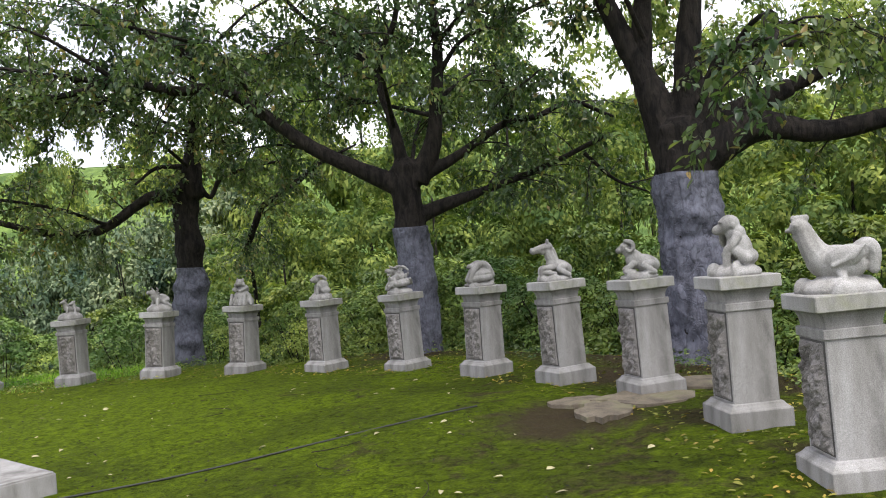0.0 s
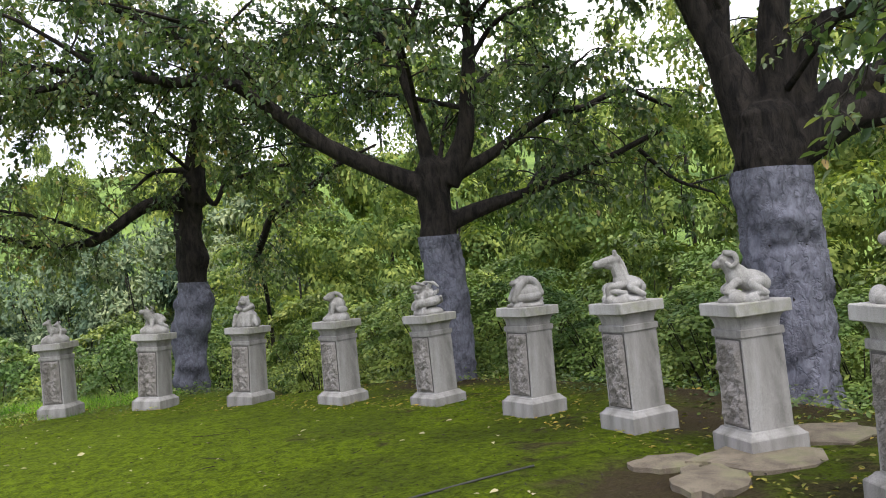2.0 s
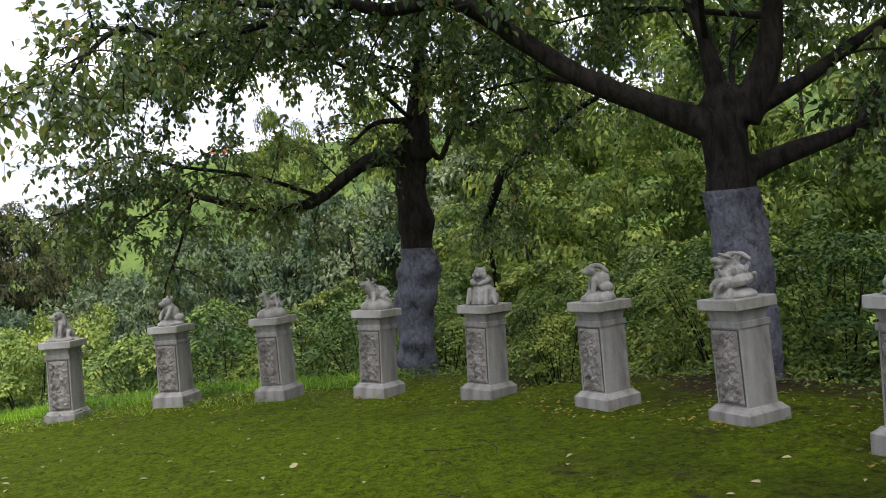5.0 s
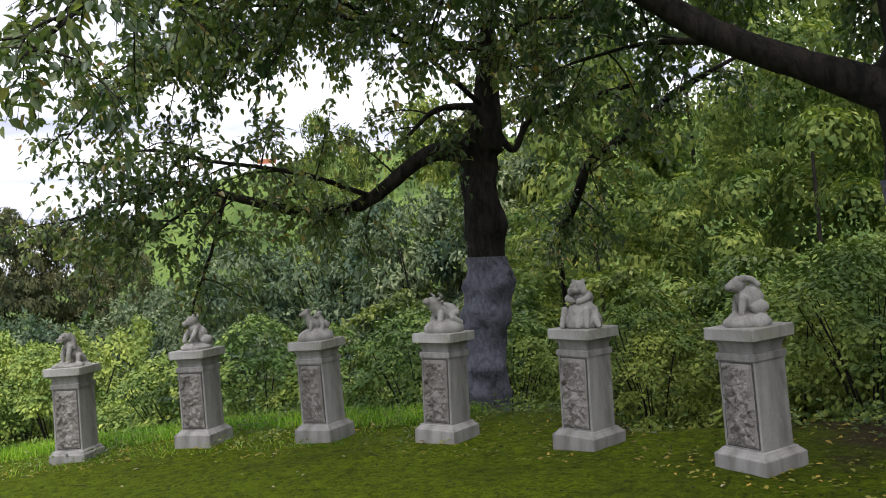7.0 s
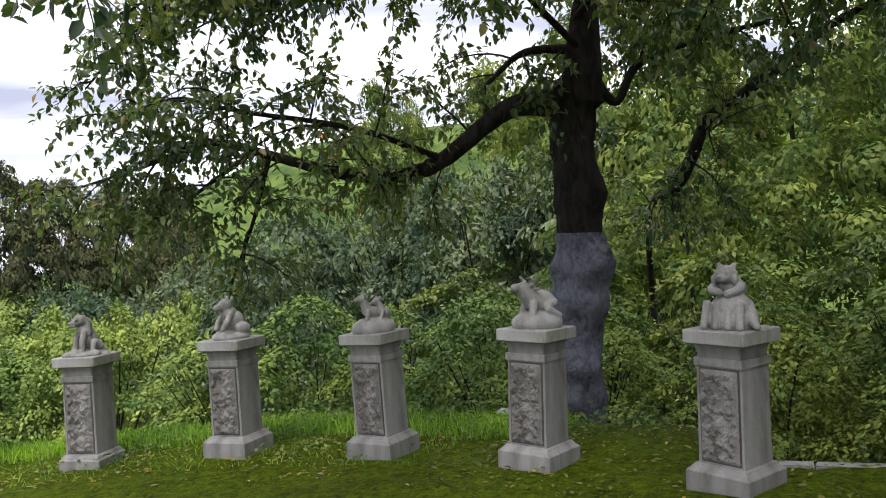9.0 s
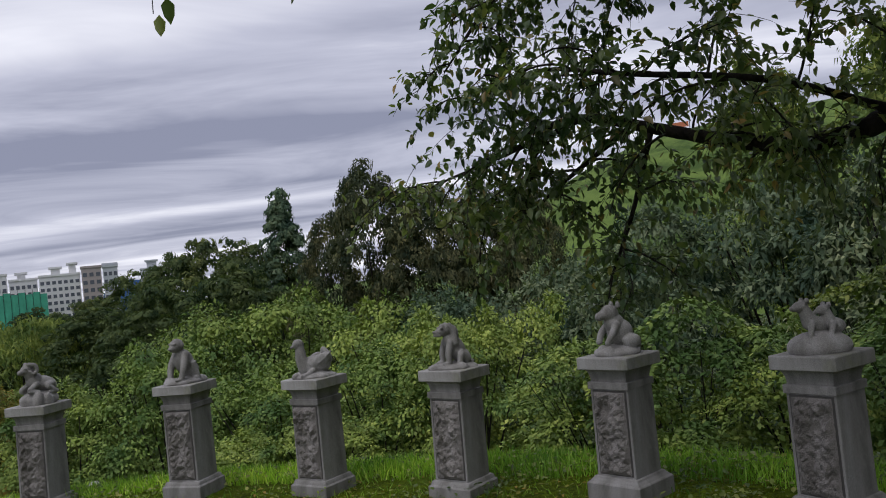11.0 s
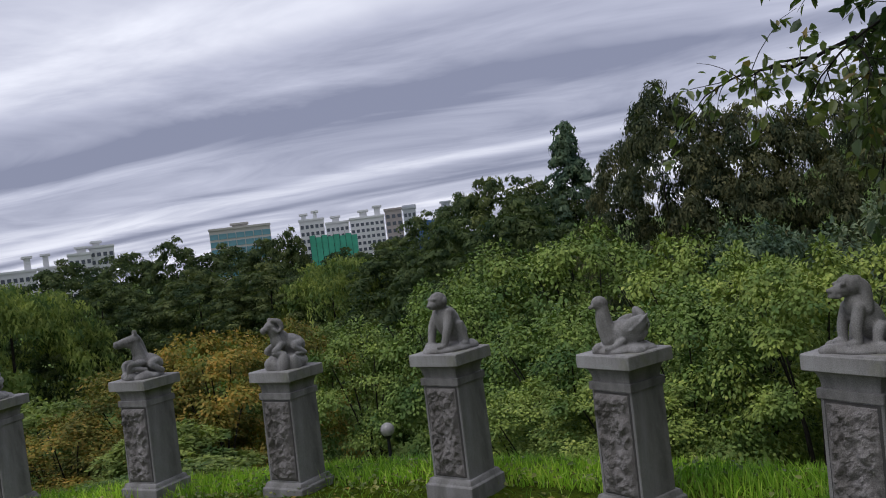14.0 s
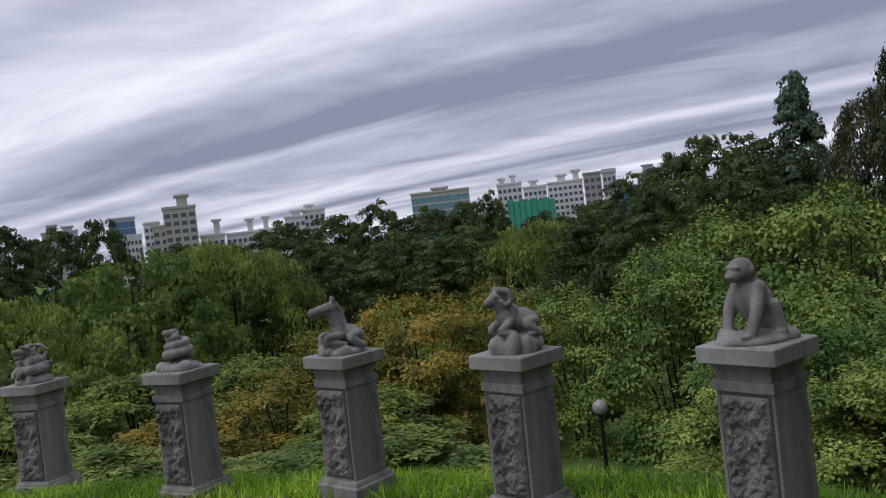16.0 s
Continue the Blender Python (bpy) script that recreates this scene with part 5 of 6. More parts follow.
def lobe_crown(rng, lobes, per, rx, rz, lobe_r, leaf, umin=0.1, tufts=15):
    """Foliage in rounded boughs set over an uneven dome, each bough a cluster of leafy tufts; base at z 0."""
    base, along, normal = [], [], []
    ph = rng.uniform(0, 6.28, 3)
    for k in range(lobes):
        u = umin + (0.98 - umin) * ((k + rng.uniform()) / lobes) ** 0.9
        q = 2.399963 * k + rng.uniform(-0.4, 0.4)
        bulge = 1 + 0.13 * math.sin(3 * q + ph[0]) + 0.1 * math.sin(5 * q + ph[1] + 3 * u)
        prof = math.sqrt(max(0.0, 1 - (max(u - 0.25, 0) / 0.75) ** 2))
        out = np.array([math.cos(q), math.sin(q), 0.0])
        R = lobe_r * rng.uniform(0.65, 1.2)
        c = out * max(0.0, rx * bulge * prof - 0.7 * R) * rng.uniform(0.82, 1.0) + np.array([0, 0, max(0.1, rz * u - 0.5 * R)])
        tv = rng.normal(size=(tufts, 3)) + 0.5 * out
        tv[:, 2] = np.abs(tv[:, 2]) * 0.9 - 0.12
        tv = unit(tv) * rng.uniform(0.78, 1.08, (tufts, 1))
        pick = rng.integers(0, tufts, per)
        t = tv[pick]
        spread = rng.normal(0, 0.19, (per, 3)) * np.array([1, 1, 0.5])
        spread[:, 2] -= 0.9 * (spread[:, 0] ** 2 + spread[:, 1] ** 2)
        base.append(c + (t + spread) * np.array([R * 1.1, R * 1.1, R * 0.72]))
        along.append(unit(spread) + 0.35 * t + rng.normal(0, 0.35, (per, 3)) + np.array([0, 0, -0.3]))
        normal.append(0.45 * t + np.array([0, 0, 0.9]) + rng.normal(0, 0.22, (per, 3)))
    b = np.vstack(base)
    return b, np.vstack(along), np.vstack(normal), leaf * rng.uniform(0.65, 1.3, len(b))


def stems_mesh(rng, count, rx, rz, thick):
    out = []
    for _ in range(count):
        q = rng.uniform(0, 2 * np.pi)
        e = rx * rng.uniform(0.3, 0.75)
        pts = [(0.1 * rx * math.cos(q), 0.1 * rx * math.sin(q), -0.4), (0.3 * e * math.cos(q + 0.2), 0.3 * e * math.sin(q + 0.2), rz * 0.3), (e * math.cos(q), e * math.sin(q), rz * 0.8)]
        out.append(tube_arrays(spline(pts, 9), np.linspace(thick, thick * 0.3, 9), 5))
    v, f = join_arrays(out)
    return raw_mesh("stems", v, f)


def plant(name, label, category, group, material, seed, pads, per, rx, rz, pad_r, leaf, stems=6, thick=0.03, wide=0.62, **kw):
    rng = np.random.default_rng(seed)
    fine = kw.pop("fine", False)
    ob = thing(name, Matrix(), label, category, group)
    tiers = kw.pop("tiers", False)
    if kw.pop("boughs", False):
        b, a, n, s = lobe_crown(rng, pads, per, rx, rz, pad_r, leaf)
    else:
        b, a, n, s = spray_crown(rng, pads, per, rx, rz, pad_r, leaf) if tiers else pad_crown(rng, pads, per, rx, rz, pad_r, leaf, **kw)
    add_part("crown", leaves_mesh("crown", b, a, n, s, s * wide, fine), material, ob)
    stem_name = "stem" if stems > 1 else "trunk"
    add_part(stem_name, stems_mesh(rng, stems, rx if stems > 1 else rx * 0.1, rz, thick), TWIG, ob)
    return ob


class Kinds:
    """Plants built once and then set out, each scaled to its width and height."""
    def __init__(self, protos):
        self.protos, self.count = protos, 0

    def put(self, x, y, top, width, turn=0.0, sink=0.15):
        z = gz(x, y) - sink
        ob, rx, rz = self.protos[self.count % len(self.protos)]
        m = Matrix.Translation((x, y, z)) @ Matrix.Rotation(turn, 4, "Z")
        if self.count < len(self.protos):
            made = ob
        else:
            made = copy_thing(ob, m)
        made.matrix_basis = m @ Matrix.Diagonal((width / 2 / rx, width / 2 / rx, max(top - z, 0.5) / rz / 1.04, 1))
        self.count += 1


def near_kind(name, label, material, seeds, pads=36, per=250, leaf=0.066):
    return Kinds([(plant(name, label, "shrub", name + "s", material, s, pads, per, 1.3, 1.9, 0.36, leaf, 9, 0.016, wide=0.62, tiers=True), 1.3, 1.9) for s in seeds])


def maple_kind(name, label, material, seeds, leaf=0.11, pads=20, per=900):
    return Kinds([(plant(name, label, "tree", name + "s", material, s, pads, per, 2.8, 4.5, 0.88, leaf, 7, 0.05, wide=0.75, boughs=True), 2.8, 4.5) for s in seeds])


def mid_kind(name, label, material, seeds, leaf=0.16, pads=24, per=700):
    return Kinds([(plant(name, label, "tree", name + "s", material, s, pads, per, 2.8, 4.5, 0.80, leaf, 7, 0.06, wide=0.8, boughs=True, fine=None), 2.8, 4.5) for s in seeds])


def far_kind(name, label, material, seeds, leaf=0.32, pads=135, per=112, pad=0.85, **kw):
    return Kinds([(plant(name, label, "tree", name + "s", material, s, pads, per, 4.2, 9.0, pad, leaf, 1, 0.13, wide=kw.pop('wide', 0.75), hollow=0.72, loose=0.18, fine=None, **kw), 4.2, 9.0) for s in seeds])


def polar(ex, ey, az, d):
    a = radians(az)
    return ex - d * math.sin(a), ey + d * math.cos(a)


def set_out_plants():
    rng = np.random.default_rng(77)
    def turn():
        return rng.uniform(0, 6.28)
    # layered maples close behind the ring
    near = near_kind("maple_shrub", "low spreading maple shrub with layered yellow-green leaves", LEAF_MAPLE, (101, 102, 103))
    for th, r, top, w in ((-12, 10.6, 1.5, 2.8), (-2, 12.0, 1.7, 3.2), (8, 10.6, 1.3, 2.6), (17, 12.4, 1.6, 3.2), (30, 11.0, 0.9, 2.6), (38, 10.4, 1.1, 2.6), (46, 10.5, 1.2, 2.6),
                          (55, 11.0, 1.6, 2.8), (61, 10.4, 1.5, 2.6), (68, 11.9, 1.15, 2.6), (76, 11.6, 1.0, 2.2), (42, 12.2, 1.6, 3.0), (65, 12.2, 1.6, 3.0), (23, 10.9, 0.7, 2.2), (87, 12.2, 0.9, 2.6), (94, 12.2, 1.0, 2.8), (101, 12.8, 0.75, 2.8),
                          (107, 13.0, 1.1, 3.2), (113, 13.2, 0.6, 3.0)):
        a = radians(th)
        near.put(CX + r * math.cos(a), CY + r * math.sin(a), top, w, turn())
    under = near_kind("undergrowth_shrub", "dense green undergrowth shrub on the bank", LEAF_UNDER, (111, 112))
    for th, r, top, w in ((-8, 14.0, 1.2, 3.6), (4, 14.2, 1.6, 3.6), (14, 14.4, 1.6, 3.6), (24, 14.2, 1.0, 3.4), (34, 14.6, 1.6, 3.8), (44, 14.6, 1.8, 3.8), (54, 14.8, 1.9, 3.8), (64, 14.4, 1.6, 3.6),
                          (72, 14.2, 1.4, 3.4), (81, 14.6, 1.2, 3.4), (90, 15.2, 1.1, 3.6), (98, 15.6, 1.1, 3.8)):
        a = radians(th)
        under.put(CX + r * math.cos(a), CY + r * math.sin(a), top, w, turn())
    ex, ey = -5.5, 8.7
    maple = maple_kind("maple_tree", "broad low maple tree with layered yellow-green foliage", LEAF_MAPLE, (121, 122, 123))
    for az, d, top, w in ((57, 25, 1.9, 7.5), (63, 26, 1.4, 7.5), (50, 22, 1.3, 6.5), (43, 15, 1.0, 4.6), (51, 16.5, 0.2, 5.0), (59, 18, 0.1, 5.6), (67, 23, 0.7, 6.0), (73, 24, -0.3, 5.4),
                          (38, 19, 1.0, 5.0), (46, 18.5, 0.9, 5.0), (55, 14.5, -0.9, 4.0), (62, 15.5, -1.2, 4.0)):
        maple.put(*polar(ex, ey, az, d), top, w * 0.86, turn())
    rust = maple_kind("rusty_shrub", "rounded shrub turning orange-brown", LEAF_RUST, (131, 132))
    for az, d, top, w in ((83.5, 25, 0.1, 5.6), (78.5, 28, -0.1, 5.0), (88.5, 26, -0.7, 5.6), (93, 24, -1.6, 5.0), (99, 22, -2.1, 5.0)):
        rust.put(*polar(ex, ey, az, d), top, w, turn())
    low = mid_kind("green_bush", "low rounded green bush in the hollow", LEAF_WILLOW, (141, 142))
    for az, d, top, w in ((86, 16.5, -2.0, 4.4), (91, 17, -2.2, 4.4), (98, 17, -2.2, 4.8), (105, 18, -1.7, 5.2), (112, 18, -1.5, 5.4), (119, 18, -1.5, 5.0), (87, 21, -1.9, 4.4), (94, 31, -1.9, 6.0), (102, 30, -1.8, 6.0), (110, 28, -1.8, 6.0), (76, 34, -1.0, 6.0), (84, 36, -1.0, 6.0)):
        low.put(*polar(ex, ey, az, d), top, w, turn())
    willow = far_kind("willow_tree", "weeping willow with hanging green fronds", LEAF_WILLOW, (151, 152), leaf=0.32, pads=70, per=240, hang=1.9, wide=0.38)
    for az, d, top, w in ((109, 42, 1.2, 8.5), (101.5, 52, 2.3, 11), (95.5, 58, 2.8, 11), (114, 40, 1.6, 9), (75, 58, 1.6, 10), (105, 38, -0.6, 6.5)):
        willow.put(*polar(ex, ey, az, d), top, w, turn())
    dark = far_kind("forest_tree", "tall dark green broadleaf tree in the far wood", LEAF_DARK, (161, 162, 163), leaf=0.23, pads=190, per=90, pad=0.62)
    for az, d, top, w in ((118, 66, 6.5, 10), (113.5, 68, 6.2, 10), (109.5, 70, 6.0, 9), (106, 76, 4.8, 9), (103.2, 72, 5.2, 6), (98.5, 80, 2.6, 10), (92, 74, 3.4, 9), (88.6, 74, 3.6, 9), (85.3, 72, 4.1, 7),
                          (82, 73, 3.2, 9), (79, 72, 3.4, 8), (77.6, 70, 3.8, 4.5), (74, 70, 1.6, 9), (71, 66, 2.0, 8), (68.2, 62, 3.4, 8), (65.5, 57, 4.2, 8), (62.6, 52, 4.9, 8), (60, 50, 4.2, 8),
                          (95, 66, 1.6, 9), (90, 64, 1.6, 9), (84, 62, 1.4, 9), (79.5, 60, 1.2, 9), (70.5, 54, 1.4, 9), (66, 44, 2.2, 8), (61, 40, 2.6, 8), (124, 64, 6, 11)):
        dark.put(*polar(ex, ey, az, d), top, w, turn())
    cone = far_kind("conifer_tree", "tall pointed conifer with grey-green foliage", LEAF_BLUE, (171,), taper=0.9, pad=0.45, pads=230, per=75, leaf=0.2)
    for az, d, top, w in ((57.6, 50, 7.2, 9.5),):
        cone.put(*polar(ex, ey, az, d), top, w, turn())
    brown = far_kind("greyish_tree", "upright tree with sparse brownish-green leaves", LEAF_BROWN, (181, 182), leaf=0.16, pads=180, per=170, pad=0.7)
    for az, d, top, w in ((54.3, 37, 4.4, 4.5), (51, 34, 6.1, 6.0), (47.0, 34, 5.2, 6.0), (43.0, 35, 4.6, 5.5), (39.5, 37, 5.0, 5.0)):
        brown.put(*polar(ex, ey, az, d), top, w, turn())
    blue = mid_kind("dark_bush", "dense dark grey-green bush on the slope", LEAF_BLUE, (191, 192), leaf=0.125)
    for x, y, top, w in ((-16.0, 27.5, 3.2, 5.4), (-13.0, 29.0, 4.2, 5.8), (-10.0, 27.5, 4.0, 5.6), (-19.0, 27.0, 2.2, 5.4), (-7.0, 28.0, 4.8, 6.4), (-22.0, 25.0, 1.6, 5.0), (-14.5, 24.0, 2.0, 4.4)):
        blue.put(x, y, top, w, turn())
    for az, d, h, w in ((38, 42, 3.0, 6), (33.5, 46, 3.4, 6), (29, 42, 3.2, 6), (42, 38, 2.6, 5), (25, 48, 3.5, 7), (36, 54, 2.8, 6), (31, 58, 2.6, 6), (27, 60, 2.4, 6), (40, 50, 2.6, 5)):
        x, y = polar(-2.5, 7.0, az, d)
        blue.put(x, y, gz(x, y) + h, w, turn())
    back = far_kind("woodland_tree", "mid-green woodland tree behind the terrace", LEAF_WOOD, (201, 202, 203), leaf=0.15, pads=90, per=280)
    for x, y, top, w in ((-16.5, 36.0, 7.6, 5.0), (-11.0, 33.0, 7.0, 8.0), (-6.0, 31.0, 9.0, 9.0), (-2.0, 27.5, 9.0, 9.0), (2.5, 26.5, 8.4, 9.0), (6.5, 24.0, 8.0, 8.0), (10.0, 21.0, 7.6, 8.0), (12.5, 16.5, 7.4, 8.0), (14.0, 11.5, 7.4, 8.0),
                         (15.0, 6.5, 6.8, 8.0), (0.0, 21.5, 5.0, 6.0), (4.5, 19.5, 4.6, 6.0), (8.0, 16.0, 3.8, 6.0), (9.5, 11.5, 3.6, 5.5), (10.0, 7.5, 3.6, 5.5), (-4.0, 22.5, 3.0, 6.0), (13.0, 2.0, 6, 8)):
        back.put(x, y, top, w, turn())


set_out_plants()


# ---- grass and ground cover ----
def blades(name, label, x, y, length, width, material, seed, lean=0.45):
    rng = np.random.default_rng(seed)
    n = len(x)
    z = ground_z(x, y) - 0.01
    b = np.stack([x, y, z], 1)
    q = rng.uniform(0, 2 * np.pi, n)
    d = np.stack([np.cos(q), np.sin(q), np.zeros(n)], 1)
    up = unit(np.stack([rng.normal(0, lean * 0.5, n), rng.normal(0, lean * 0.5, n), np.ones(n)], 1))
    L = np.reshape(length, (-1, 1))
    W = np.reshape(width, (-1, 1))
    bend = up[:, :2] * L * rng.uniform(0.2, 0.9, (n, 1))
    mid = b + up * L * 0.55
    tip = b + up * L
    tip[:, :2] += bend
    v = np.stack([b - d * W, b + d * W, mid + d * W * 0.7, mid - d * W * 0.7, tip], 1).reshape(-1, 3)
    i = np.arange(n)[:, None] * 5
    quads = i + np.array([[0, 1, 2, 3]])
    tris = i + np.array([[3, 2, 4, 4]])
    me = bpy.data.meshes.new(name)
    me.from_pydata(v.tolist(), [], quads.tolist() + tris[:, :3].tolist())
    me.materials.append(material)
    tagged(new(name, me), label, "grass", kind="stuff")


def ring_scatter(n, seed, th0, th1, r0, r1, power=1.0):
    rng = np.random.default_rng(seed)
    th = np.radians(rng.uniform(th0, th1, n))
    r = r0 + (r1 - r0) * rng.uniform(0, 1, n) ** power
    return CX + r * np.cos(th), CY + r * np.sin(th), rng


def ground_cover():
    x, y, rng = ring_scatter(42000, 301, 112, 182, 8.0, 10.6)
    blades("grass_bank", "bright green tufted grass along the terrace edge", x, y, rng.uniform(0.05, 0.16, len(x)), 0.006, GRASS, 1)
    x, y, rng = ring_scatter(12000, 302, 82, 114, 7.9, 10.2)
    blades("grass_verge", "short green grass and weeds behind the pedestals", x, y, rng.uniform(0.05, 0.18, len(x)), 0.005, GRASS, 2)
    x, y, rng = ring_scatter(4200, 303, 86, 180, 7.0, 8.1)
    keep = rng.uniform(size=len(x)) < 0.75
    blades("grass_fringe", "thin grass and weeds round the pedestal feet", x[keep], y[keep], rng.uniform(0.03, 0.09, keep.sum()), 0.004, GRASS, 3, 1.1)
    # weeds and litter round the feet
    x, y, rng = ring_scatter(5200, 304, -10, 180, 6.7, 9.2)
    z = ground_z(x, y) + 0.012
    n = len(x)
    q = rng.uniform(0, 6.28, n)
    s = rng.uniform(0.025, 0.06, n)
    me = leaves_mesh("leaf_litter", np.stack([x, y, z], 1), np.stack([np.cos(q), np.sin(q), rng.normal(0.1, 0.2, n)], 1), np.array([0, 0, 1.0]) + rng.normal(0, 0.25, (n, 3)), s, s * 0.5)
    me.materials.append(LEAF_RUST)
    tagged(new("leaf_litter", me), "brown and green fallen leaves round the pedestals", "leaf litter", kind="stuff")
    # low weeds and ivy on the shaded bank
    x, y, rng = ring_scatter(9000, 307, -16, 100, 8.1, 11.0)
    n = len(x)
    q = rng.uniform(0, 6.28, n)
    s = rng.uniform(0.03, 0.075, n)
    me = leaves_mesh("bank_weeds", np.stack([x, y, ground_z(x, y) + rng.uniform(0.01, 0.22, n) * rng.uniform(0.2, 1, n)], 1), np.stack([np.cos(q), np.sin(q), rng.normal(0.2, 0.4, n)], 1), np.array([0, 0, 1.0]) + rng.normal(0, 0.4, (n, 3)), s, s * 0.6)
    me.materials.append(WEED)
    tagged(new("bank_weeds", me), "low leafy weeds on the shaded bank", "weeds", kind="stuff")
    # low clover and weeds where the grass meets the moss
    x, y, rng = ring_scatter(9000, 309, 78, 184, 6.9, 8.7)
    n = len(x)
    tuft = np.sin(3.1 * x + 1.3) * np.sin(2.7 * y) + 0.6 * np.sin(7.0 * x - 5.0 * y)
    keep = tuft + rng.normal(0, 0.35, n) + 0.9 * (np.hypot(x - CX, y - CY) - 7.6) > 0.05
    x, y = x[keep], y[keep]
    n = len(x)
    q = rng.uniform(0, 6.28, n)
    s = rng.uniform(0.02, 0.055, n)
    me = leaves_mesh("foot_weeds", np.stack([x, y, ground_z(x, y) + rng.uniform(0.01, 0.09, n)], 1), np.stack([np.cos(q), np.sin(q), rng.normal(0.2, 0.4, n)], 1), np.array([0, 0, 1.0]) + rng.normal(0, 0.4, (n, 3)), s, s * 0.65)
    me.materials.append(WEED)
    tagged(new("foot_weeds", me), "low leafy clover and weeds round the pedestal feet", "weeds", kind="stuff")
    # pale fallen leaves lying on the moss
    x, y, rng = ring_scatter(260, 305, -40, 180, 0.5, 7.2, 0.6)
    n = len(x)
    q = rng.uniform(0, 6.28, n)
    s = rng.uniform(0.03, 0.075, n)
    me = leaves_mesh("fallen_leaves", np.stack([x, y, ground_z(x, y) + 0.012], 1), np.stack([np.cos(q), np.sin(q), np.full(n, 0.05)], 1), np.array([0, 0, 1.0]) + rng.normal(0, 0.2, (n, 3)), s, s * 0.5)
    me.materials.append(DEAD_LEAF)
    tagged(new("fallen_leaves", me), "scattered pale fallen leaves on the moss", "fallen leaves", kind="stuff")
    # specks of bark and soil on the moss
    x, y, rng = ring_scatter(8200, 308, -60, 185, 0.5, 8.6, 0.6)
    n = len(x)
    q = rng.uniform(0, 6.28, n)
    s = rng.uniform(0.008, 0.035, n)
    me = leaves_mesh("moss_debris", np.stack([x, y, ground_z(x, y) + 0.008], 1), np.stack([np.cos(q), np.sin(q), rng.normal(0.15, 0.2, n)], 1), np.array([0, 0, 1.0]) + rng.normal(0, 0.3, (n, 3)), s, s * 0.45, False)
    me.materials.append(TWIG)
    tagged(new("moss_debris", me), "dark specks of bark and twig on the moss", "debris", kind="stuff")
    # fallen twigs
    rng = np.random.default_rng(306)
    for _ in range(16):
        th, r = radians(rng.uniform(-10, 120)), rng.uniform(4.2, 7.4)
        x0, y0, q, l = CX + r * math.cos(th), CY + r * math.sin(th), rng.uniform(0, 6.28), rng.uniform(0.12, 0.5)
        pts = [(x0 + l * u * math.cos(q + 0.5 * u), y0 + l * u * math.sin(q + 0.5 * u)) for u in (0, 0.35, 0.7, 1)]
        path = spline([(a, b, gz(a, b) + 0.012) for a, b in pts], 9)
        v, f = tube_arrays(path, np.linspace(0.004, 0.002, 9), 5)
        ob = new("fallen_twig", raw_mesh("fallen_twig", v, f))
        ob.data.materials.append(TWIG)
        tagged(ob, "thin dry twig lying on the moss", "twig", "fallen twigs")


ground_cover()


# ---- a slender leaning tree behind the ring ----
def leaning_tree():
    o = (-4.6, 21.5, gz(-4.6, 21.5))
    ob = thing("leaning_tree", Matrix.Translation(o), "slender leaning bare-limbed tree among the foliage", "tree")
    pts = np.array([(-4.6, 21.5, o[2] - 0.3), (-4.6, 21.0, 0.8), (-4.1, 18.2, 1.85), (-3.5, 15.6, 1.95), (-3.25, 15.1, 2.25), (-3.08, 15.1, 2.59), (-2.78, 15.14, 2.78), (-2.41, 15.16, 3.01), (-2.0, 15.17, 3.3), (-1.3, 15.2, 3.6)]) - np.array(o)
    rng = np.random.default_rng(88)
    path = spline(pts, 50)
    v, f = tube_arrays(path, np.interp(np.arange(50), [0, 14, 20, 42, 49], [0.05, 0.045, 0.062, 0.05, 0.02]), 10, 0.05, rng)
    add_part("trunk", raw_mesh("trunk", v, f, True), BARK, ob)
    wood, b, a, n = grow_twigs([(path, 0.05, 0.02, 0.5)], rng, 0.25, 0.9)
    v, f = join_arrays(wood)
    tagged(add_part("branchwork", raw_mesh("branchwork", v, f), TWIG, ob), kind="stuff")
    size = 0.085 * rng.uniform(0.65, 1.2, len(b))
    add_part("crown", leaves_mesh("crown", b, a, n, size, size * 0.58), LEAF_CHERRY, ob)


leaning_tree()


# ---- stones, kerb, hose, lamps ----
def stone_platform():
    ob = thing("stone_platform", pose(-2.78, 5.93, gz(-2.8, 5.8), 0, 0, -42), "low pale granite platform slab on the moss", "platform")
    bm = box_bm(-2.4, 0, -2.4, 0, -0.1, 0.15, 0.012)
    part("slab", bm, GRANITE, ob)
    part("socket", box_bm(-0.75, -0.45, -0.75, -0.45, 0.149, 0.153), SLATE, ob, "dark square socket in the slab")


stone_platform()


def hose():
    pts = [(-3.0, 5.62), (-2.0, 6.08), (-1.1, 6.5), (-0.3, 6.86), (0.15, 7.08)]
    path = spline([(x, y, gz(x, y) + 0.006) for x, y in pts], 40)
    v, f = tube_arrays(path, np.full(40, 0.008), 8)
    ob = new("cable", raw_mesh("cable", v, f, True))
    ob.data.materials.append(HOSE)
    tagged(ob, "thin dark cable lying straight across the moss", "cable")


hose()


